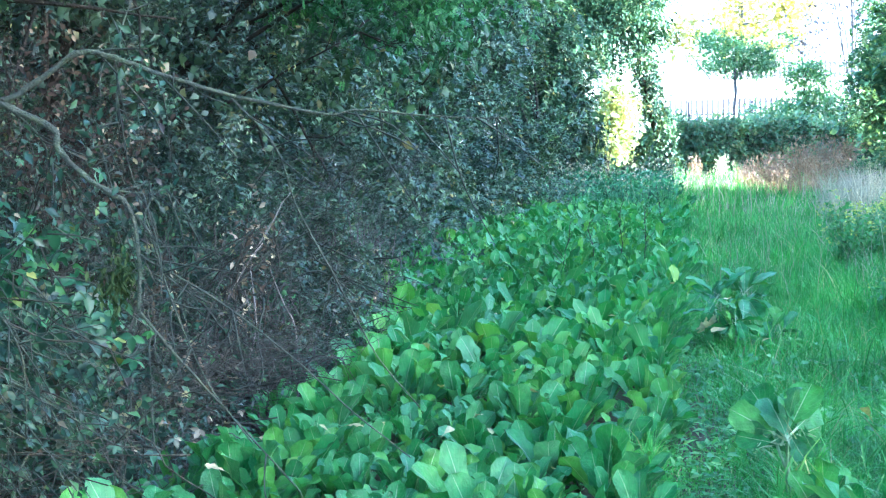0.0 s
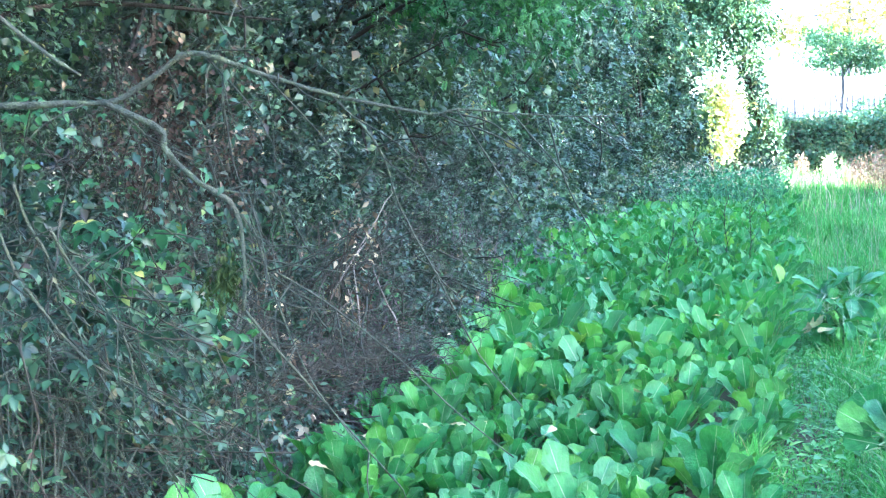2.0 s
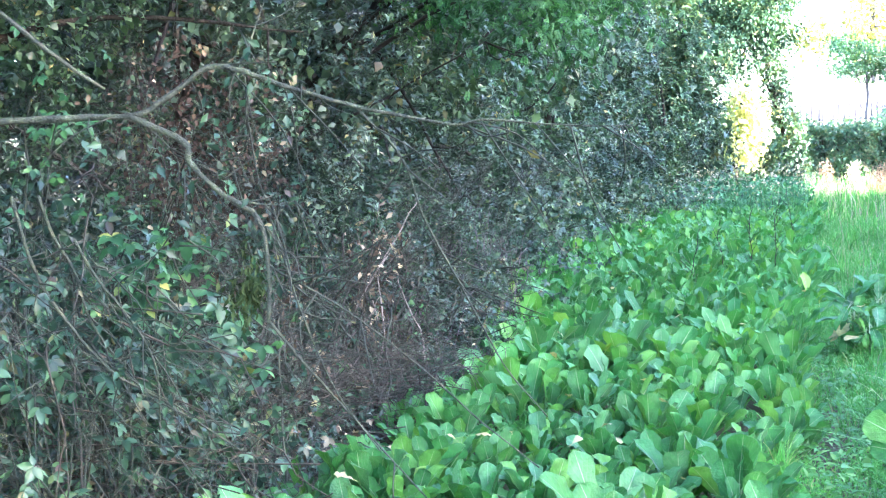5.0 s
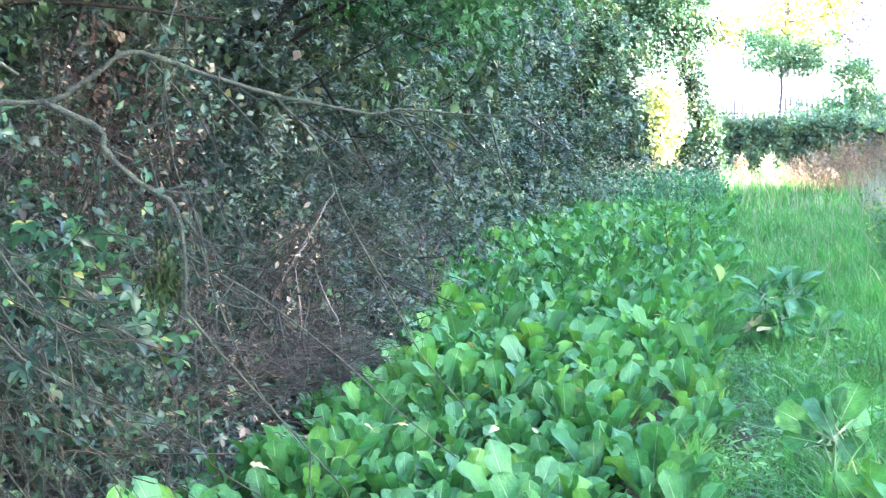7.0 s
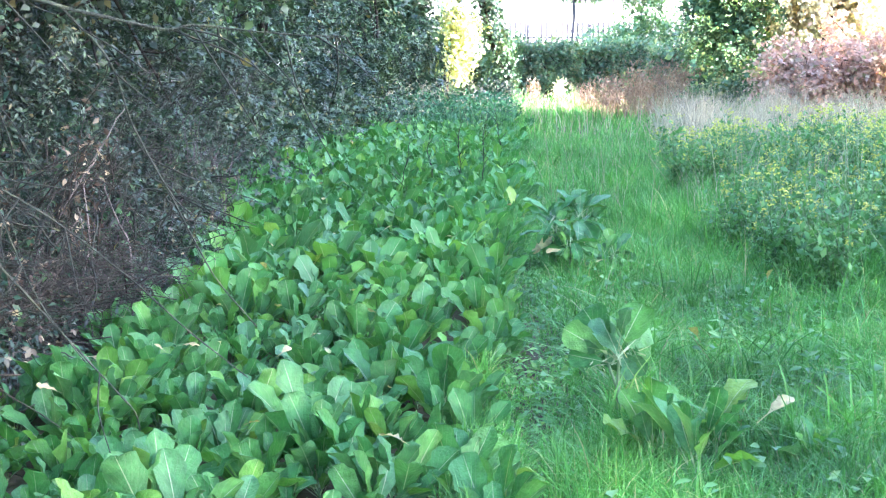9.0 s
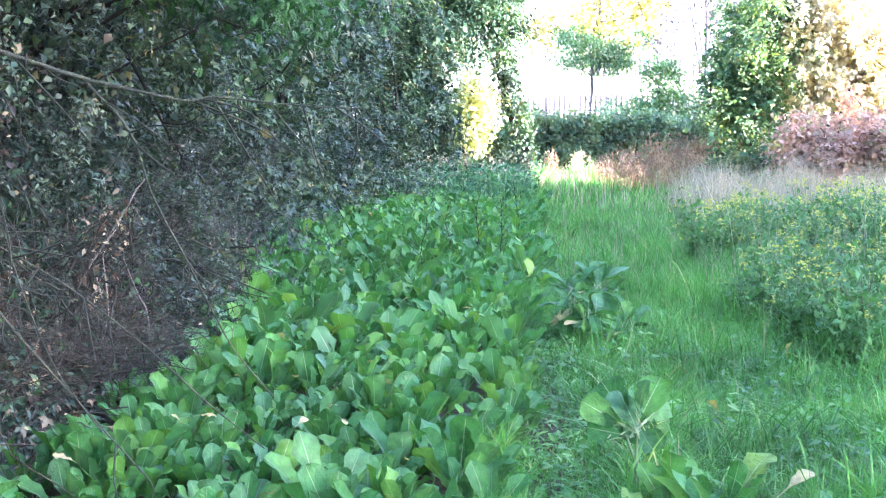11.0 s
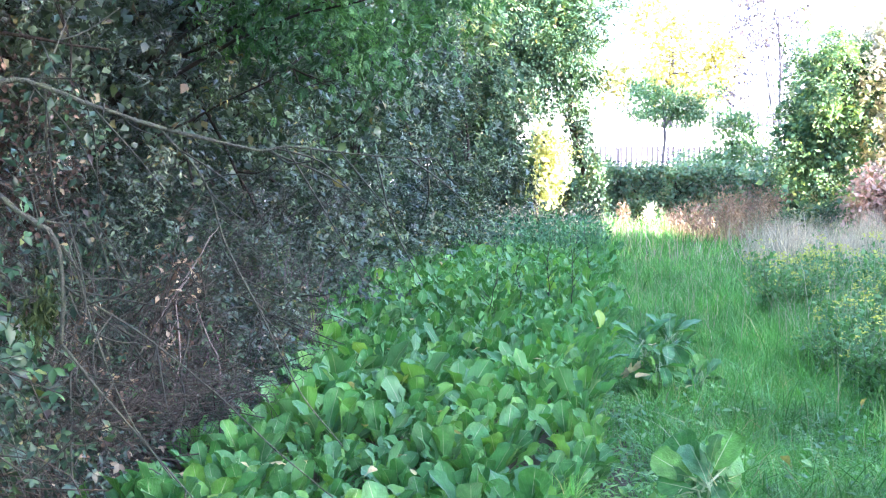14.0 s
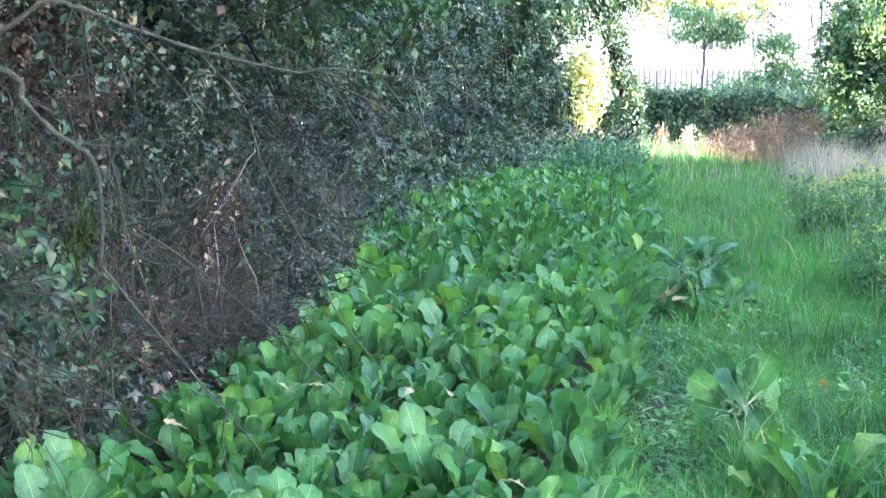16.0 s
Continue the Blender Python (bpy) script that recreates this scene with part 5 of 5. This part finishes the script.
build_foot()
for i, y in enumerate((10.6, 11.7, 12.9, 14.2, 15.6, 17.0, 18.5, 20.1, 21.8, 23.6, 25.5, 27.5, 29.6)):
    r = 0.5 + 0.12 * (i % 3)
    crown_thing("edge_bramble", (float(bed_left(y)) - 0.55, y, 0), "low dark bramble mound at the bed edge", "bramble", R(280 + i), 0.9, (r, 0.9, 0.55), 0.3 + 0.08 * (i % 4), 110, 24, 0.13, OVATE if y < 16 else DIAMOND, 0.06 if y < 16 else 0.085, (BRAMBLE, EVERGREEN, IVY, BRAMBLE)[i % 4], TWIG, 0.012, 0.3, 5, 0.3, -0.3, group="brambles", twigs=8, shoot=(3, 8, 0.22))
for i, (x, y) in enumerate(((-2.5, 9.2), (-3.0, 10.4), (-2.9, 8.0), (-2.55, 6.7), (-2.9, 12.2))):
    crown_thing("edge_bramble", (x, y, 0), "low dark bramble mound under the thicket", "bramble", R(310 + i), 0.8, (0.5, 0.5, 0.4), 0.25, 60, 24, 0.12, NARROW, 0.055, BRAMBLE, TWIG, 0.012, 0.3, 5, 0.3, -0.3, group="brambles", twigs=10, shoot=(3, 8, 0.2))
for i, (x, y, z) in enumerate(((-2.35, 8.3, 0.3), (-2.0, 8.7, 0.22), (-2.5, 9.2, 0.45), (-1.95, 9.6, 0.25), (-2.3, 10.2, 0.4), (-1.7, 10.3, 0.22), (-2.0, 11.0, 0.35), (-2.7, 8.0, 0.5))):
    crown_thing("edge_bramble", (x, y, 0), "thin green sprigs of bramble among dead canes", "bramble", R(340 + i), 0.8, (0.38, 0.36, 0.3), z, 26, 18, 0.12, NARROW if i % 2 else OVATE, 0.05, (EVERGREEN, BROADLEAF, BRAMBLE)[i % 3], TWIG, 0.01, 0.3, 5, 0.3, -0.5, group="brambles", twigs=6, shoot=(3, 7, 0.2))


def tall_bramble(at, rng, sprays, leaf, size, label, per=70, spread=0.13):
    """Long canes from one root, each ending in a leafy spray."""
    ob = thing("tall_bramble", at, label, "bramble", "brambles")
    root = np.array(at)
    for x, y, z in sprays:
        e = np.array([x, y, z]) - root
        g = Geo()
        p = tube(g, [(0, 0, 0), e * [0.25, 0.3, 0.6], e * [0.7, 0.7, 0.98], e], 0.006, 0.0025, 5, 5, 0.008, rng)
        part("cane", g, TWIG, ob)
        g = Geo()
        n = per
        pos = p[rng.integers(len(p) * 2 // 3, len(p), n)] + rng.normal(0, 1, (n, 3)) * [spread, spread, spread * 0.8]
        if size > 0.04:
            palmate(g, rng, pos[: n // 3], size, OVATE_FINE)
        else:
            scatter(g, OVATE_FINE, pos, rng.normal(0, 0.6, (n, 3)) + [0.2, -0.3, -0.4], rng.normal(0, 0.45, (n, 3)) + [0.1, -0.7, 0.7], size * rng.uniform(0.5, 1.3, n))
        tagged(part("leaf_spray", g, leaf, ob), kind="stuff")


tall_bramble((-2.95, 6.2, 0), R(260), [(-2.45, 5.7, 1.75), (-2.65, 5.8, 1.85), (-2.5, 5.6, 1.35), (-2.15, 5.8, 1.3), (-2.7, 5.6, 1.1)], BROADLEAF, 0.05, "tall bramble with broad fresh green leaves", 60, 0.16)
tall_bramble((-2.7, 6.8, 0), R(261), [(-2.1, 6.1, 1.1), (-1.95, 6.2, 1.0), (-2.25, 6.0, 0.75), (-2.5, 5.8, 0.6), (-2.0, 6.4, 0.7)], BROADLEAF, 0.065, "tall bramble with broad fresh green leaves", 50, 0.15)
tall_bramble((-2.55, 5.9, 0), R(264), [(-2.13, 5.60, 1.29), (-2.06, 5.60, 1.21), (-2.12, 5.50, 1.10), (-2.11, 5.60, 1.02)], BROADLEAF, 0.075, "leafy bramble with fresh green leaves", 34, 0.09)
tall_bramble((-2.45, 5.9, 0), R(265), [(-2.00, 5.50, 0.82), (-1.88, 5.70, 0.94), (-2.22, 5.50, 0.91), (-2.37, 5.50, 1.08), (-2.54, 5.60, 1.29)], BRAMBLE, 0.07, "bramble with glossy dark leaves", 40, 0.1)
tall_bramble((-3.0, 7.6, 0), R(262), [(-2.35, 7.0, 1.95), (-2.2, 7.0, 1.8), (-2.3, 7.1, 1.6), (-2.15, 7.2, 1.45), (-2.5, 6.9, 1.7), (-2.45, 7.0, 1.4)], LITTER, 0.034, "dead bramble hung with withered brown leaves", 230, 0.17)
tall_bramble((-2.6, 9.4, 0), R(263), [(-2.56, 8.6, 1.64), (-2.66, 8.65, 1.6)], CREAM, 0.026, "dry tan seed clump on a dead cane", 110, 0.06)


def dead_canes(at, rng, n, top, label):
    """Old bleached canes leaning together to one point."""
    ob = thing("dead_canes", at, label, "dead canes")
    for k in range(n):
        g = Geo()
        foot = np.array([rng.uniform(-0.95, 0.4), rng.uniform(-0.4, 0.3), rng.uniform(0, 0.25)])
        e = np.array(top) * rng.uniform(0.6, 1.08) + rng.normal(0, 0.1, 3)
        tube(g, [foot, foot * 0.6 + e * 0.4 + rng.normal(0, 0.05, 3), foot * 0.2 + e * 0.8 + rng.normal(0, 0.04, 3), e], 0.006, 0.003, 5, 3, 0.005, rng)
        part("cane", g, PALEWOOD if k % 3 == 0 else DEADWOOD, ob)
    g = Geo()
    m = 130
    pos = np.array(top) * rng.uniform(0.35, 1.0, (m, 1)) + rng.normal(0, 0.07, (m, 3))
    scatter(g, OVATE, pos, rng.normal(0, 0.6, (m, 3)) + [0, 0, -0.6], rng.normal(0, 1, (m, 3)), 0.05 * rng.uniform(0.6, 1.4, m))
    tagged(part("withered_leaves", g, CREAM, ob, "withered tan leaves"), kind="stuff")


dead_canes((-2.2, 9.3, 0), R(330), 13, (0.24, 0, 1.2), "bleached dead canes leaning together at the thicket foot")
dead_canes((-2.6, 8.6, 0), R(331), 9, (0.15, 0.1, 0.9), "short bleached dead canes at the thicket foot")
for i, (x, y, h) in enumerate(((-1.8, 12.6, 1.3), (-2.1, 12.9, 1.2), (-2.0, 10.0, 0.75))):
    ob = thing("mauve_weed", (x, y, 0), "dry mauve-stemmed weed in front of the thicket", "plant", "mauve weeds")
    g = Geo()
    grass_field(g, R(340 + i), 170, lambda n, q=R(350 + i): np.stack([q.normal(0, 0.09, n), q.normal(0, 0.09, n), 0 * np.arange(n)], -1), h, 0.007, 0.3)
    tagged(part("withered_growth", g, MAUVE, ob), kind="stuff")


# ---- bare twiggy growth along the face of the thicket ----
def twig_bush(at, rng, n, reach, label, mats, lean=(0.25, -0.1), rise=1.7, brown=0):
    """Bare forked stems that arch out of one root stock; some carry withered leaves."""
    ob = thing("bare_twig_bush", at, label, "shrub", "bare twiggy shrubs")
    lf = Geo()
    for k in range(n):
        g = Geo()
        a = rng.uniform(0, 2 * np.pi)
        r = reach * rng.uniform(0.35, 1.0)
        h = rise * rng.uniform(0.35, 1.1)
        foot = np.array([rng.normal(0, 0.16), rng.normal(0, 0.16), 0.0])
        e = foot + [math.cos(a) * r + lean[0] * h, math.sin(a) * r * 1.2 + lean[1] * h, h * rng.uniform(0.45, 1.0)]
        path = tube(g, [foot, foot * 0.7 + e * 0.25 + [0, 0, h * 0.35], foot * 0.3 + e * 0.65 + rng.normal(0, 0.06, 3) + [0, 0, h * 0.25], e], rng.uniform(0.0035, 0.0065), 0.0018, 5, 5, 0.007, rng)
        for j in range(7):
            b = path[rng.integers(len(path) // 3, len(path))]
            d = unit(rng.normal(0, 1, 3) + [0.15, -0.2, -0.45]) * rng.uniform(0.12, 0.5)
            q = tube(g, [b, b + d * 0.35 + rng.normal(0, 0.025, 3), b + d * 0.7 + rng.normal(0, 0.03, 3), b + d], 0.0026, 0.0012, 4, 3, 0.003, rng)
            for c in range(2):
                f = q[rng.integers(2, len(q))]
                w = unit(rng.normal(0, 1, 3) + [0, 0, -0.3]) * rng.uniform(0.05, 0.2)
                tube(g, [f, f + w * 0.5 + rng.normal(0, 0.015, 3), f + w], 0.0017, 0.0009, 3, 2)
        if brown:
            m = brown
            pos = path[rng.integers(len(path) // 4, len(path), m)] + rng.normal(0, 0.1, (m, 3))
            scatter(lf, NARROW, pos, rng.normal(0, 0.5, (m, 3)) + [0, 0, -0.9], rng.normal(0, 1, (m, 3)), 0.036 * rng.uniform(0.5, 1.3, m))
        part("stem", g, mats[k % len(mats)], ob)
    if brown:
        lf.v = [np.where(np.arange(3) == 2, np.maximum(a, 0.01), a) for a in lf.v]
        tagged(part("withered_leaves", lf, RUST, ob, "withered rust-brown leaves"), kind="stuff")


for i, (x, y, n, reach, rise) in enumerate(((-2.35, 5.2, 9, 0.5, 1.5), (-2.75, 5.9, 11, 0.6, 1.9), (-2.2, 6.3, 7, 0.5, 1.1), (-2.75, 7.0, 10, 0.6, 1.6), (-2.35, 7.9, 13, 0.6, 1.1), (-2.4, 9.6, 20, 0.7, 1.5), (-2.3, 11.0, 18, 0.7, 1.4), (-2.5, 12.8, 16, 0.8, 1.7), (-2.6, 15.0, 14, 0.8, 1.8), (-2.4, 18.0, 12, 0.9, 2.0))):
    twig_bush((x, y, 0), R(400 + i), n, reach, "tangle of bare grey-brown twigs at the thicket face", (TWIG, BARK, TWIG, GREYTWIG), (0.25, -0.1) if y > 7.5 else (0.04, -0.05), rise)
# Dead stems in very dark browns that also give the hollow its shade.
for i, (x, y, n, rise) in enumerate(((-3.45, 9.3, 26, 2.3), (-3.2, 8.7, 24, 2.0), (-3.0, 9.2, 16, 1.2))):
    twig_bush((x, y, 0), R(420 + i), n, 0.55, "dead brown stems with withered leaves, coloured dark for the shaded hollow", (DARKBARK, DEADWOOD, GREYTWIG), (0.05, -0.05), rise, 12)
for i, (x, y, n, rise) in enumerate(((-2.35, 8.0, 16, 0.8), (-2.0, 8.6, 14, 0.65), (-2.45, 9.0, 16, 0.9), (-1.9, 9.4, 12, 0.6))):
    twig_bush((x, y, 0), R(440 + i), n, 0.6, "low tangle of pale grey bare twigs at the thicket foot", (GREYTWIG, BARK, GREYTWIG), (0.12, -0.1), rise)


# ---- overhanging shrub in front ----
def build_shrub():
    rng = np.random.default_rng(201)
    shrub = thing("overhanging_shrub", (-2.95, 4.7, 0), "bare mossy branches of an overhanging shrub with hanging twigs", "shrub")
    o = np.array([-2.95, 4.7, 0])

    def limb(name, pts, r0, r1, mat=BARK, sides=8, depth=(0, 0)):
        g = Geo()
        p = np.array([(x, 4.5 + depth[0] + (depth[1] - depth[0]) * k / (len(pts) - 1), z) for k, (x, z) in enumerate(pts)])
        p[:, [0, 2]] = np.array([0, 1.6]) + (p[:, [0, 2]] - [0, 1.6]) * (p[:, 1:2] / 4.5)
        path = tube(g, p - o, r0, r1, sides, 5, r0 * 0.12, rng)
        part(name, g, mat, shrub)
        return path

    g = Geo()
    tube(g, [(0, 0, -0.02), (0.03, -0.03, 0.7), (0.12, -0.1, 1.35), (0.62, -0.2, 1.735)], 0.045, 0.0145, 9, 6, 0.004, rng)
    part("trunk", g, BARK, shrub)
    tips = []
    tips.append(limb("branch", [(-2.33, 1.735), (-2.1, 1.734), (-1.75, 1.736), (-1.64, 1.779), (-1.5, 1.868), (-1.41, 1.864), (-1.25, 1.802), (-1.02, 1.729)], 0.0118, 0.006))
    tips.append(limb("branch", [(-1.03, 1.731), (-0.756, 1.672), (-0.671, 1.682), (-0.538, 1.669), (-0.373, 1.653), (-0.226, 1.648)], 0.0058, 0.0016, BARK, 6))
    limb("branch", [(-1.76, 1.738), (-1.58, 1.649), (-1.565, 1.588), (-1.47, 1.491), (-1.358, 1.412), (-1.33, 1.249), (-1.339, 1.094)], 0.0105, 0.0065)
    limb("branch", [(-2.36, 2.23), (-2.174, 2.084), (-1.96, 1.911), (-1.826, 1.82)], 0.009, 0.005, BARK, 7)
    twigs = [
        ([(-1.339, 1.1), (-1.207, 0.938), (-1.055, 0.766), (-0.904, 0.594)], 0.006),
        ([(-1.332, 1.386), (-1.29, 1.317), (-1.236, 1.127), (-1.139, 0.886), (-1.005, 0.697)], 0.005),
        ([(-1.33, 1.27), (-1.293, 1.245), (-1.095, 1.126), (-0.876, 0.954), (-0.693, 0.784), (-0.527, 0.649)], 0.005),
        ([(-1.041, 1.733), (-0.908, 1.579), (-0.845, 1.393), (-0.733, 1.173), (-0.62, 0.953), (-0.498, 0.801)], 0.005),
        ([(-1.393, 1.86), (-1.326, 2.021), (-1.25, 2.2)], 0.004),
        ([(-1.44, 1.47), (-1.312, 1.45), (-1.241, 1.461)], 0.004),
        ([(-1.74, 1.735), (-1.626, 1.633), (-1.584, 1.546), (-1.523, 1.501)], 0.005),
        ([(-1.38, 1.852), (-1.377, 1.744), (-1.384, 1.643), (-1.469, 1.526)], 0.004),
        ([(-2.15, 1.5), (-2.101, 1.313), (-2.033, 1.171), (-1.857, 0.958), (-1.677, 0.852), (-1.43, 0.694)], 0.008),
        ([(-2.06, 1.5), (-2.022, 1.382), (-1.954, 1.258), (-1.906, 1.099), (-1.801, 0.957)], 0.008),
        ([(-1.95, 1.36), (-1.881, 1.239), (-1.759, 1.08), (-1.701, 0.939), (-1.702, 0.71)], 0.007),
    ]
    for pts, r in twigs:
        tips.append(limb("twig", pts, r * 0.85, r * 0.4, BARK, 5, (0, rng.uniform(-0.1, 0.25))))
    # moss hanging from the lower branch
    for cx, cz, n, sp in ((-1.389, 1.203, 230, (0.022, 0.03, 0.05)), (-1.429, 1.163, 90, (0.03, 0.03, 0.03))):
        g = Geo()
        pos = np.array([cx, 4.5, cz]) - o + rng.normal(0, 1, (n, 3)) * sp
        scatter(g, NARROW, pos, rng.normal(0, 0.5, (n, 3)) + [0, 0, -1], rng.normal(0, 1, (n, 3)), 0.03 * rng.uniform(0.6, 1.4, n))
        tagged(part("moss", g, MOSS, shrub, "dark hanging moss"), kind="stuff")
    # criss-cross twigs low in the shrub
    for k in range(130):
        g = Geo()
        s0 = np.array([rng.uniform(-2.75, -1.8), rng.uniform(4.5, 5.6), rng.uniform(0.35, 1.35)])
        if rng.random() < 0.7:
            d = np.array([rng.uniform(0.15, 0.6), rng.uniform(-0.1, 0.2), -rng.uniform(0.2, 0.7)])
        else:
            d = np.array([-rng.uniform(0.1, 0.5), rng.uniform(-0.1, 0.2), -rng.uniform(0.1, 0.6)])
        e0 = s0 + d
        e0[2] = max(e0[2], 0.05)
        kink = [s0 + d * f + rng.normal(0, 0.035, 3) for f in (0.2, 0.4, 0.6, 0.8)]
        tube(g, np.array([s0, *kink, e0]) - o, rng.uniform(0.002, 0.0042), 0.0012, 5, 2, 0.003, rng)
        part("twig", g, DEADWOOD if k % 5 == 0 else BARK if k % 2 else TWIG, shrub)
    # fine side shoots
    lf = Geo()
    for path in tips:
        for k in range(11):
            s = Geo()
            a = path[rng.integers(2, len(path))]
            if (a + o)[0] > -1.25 and (a + o)[2] < 1.5 and k > 1:
                continue
            d = np.array([rng.normal(0.05, 0.1), rng.normal(0, 0.1), rng.normal(-0.1, 0.1)])
            b = a + d * rng.uniform(0.4, 1.6)
            tube(s, [a, (a + b) / 2 + rng.normal(0, 0.015, 3), b], 0.003, 0.0015, 4, 3)
            part("shoot", s, TWIG, shrub)
            if (a + o)[0] < -1.35:
                n = 5
                pos = b + rng.normal(0, 0.04, (n, 3))
                scatter(lf, OVATE, pos, rng.normal(0, 0.7, (n, 3)) + [0, 0, -0.5], rng.normal(0, 0.6, (n, 3)) + [0, -0.6, 0.5], 0.04 * rng.uniform(0.6, 1.3, n))
    part("foliage", lf, BRAMBLE, shrub)


build_shrub()
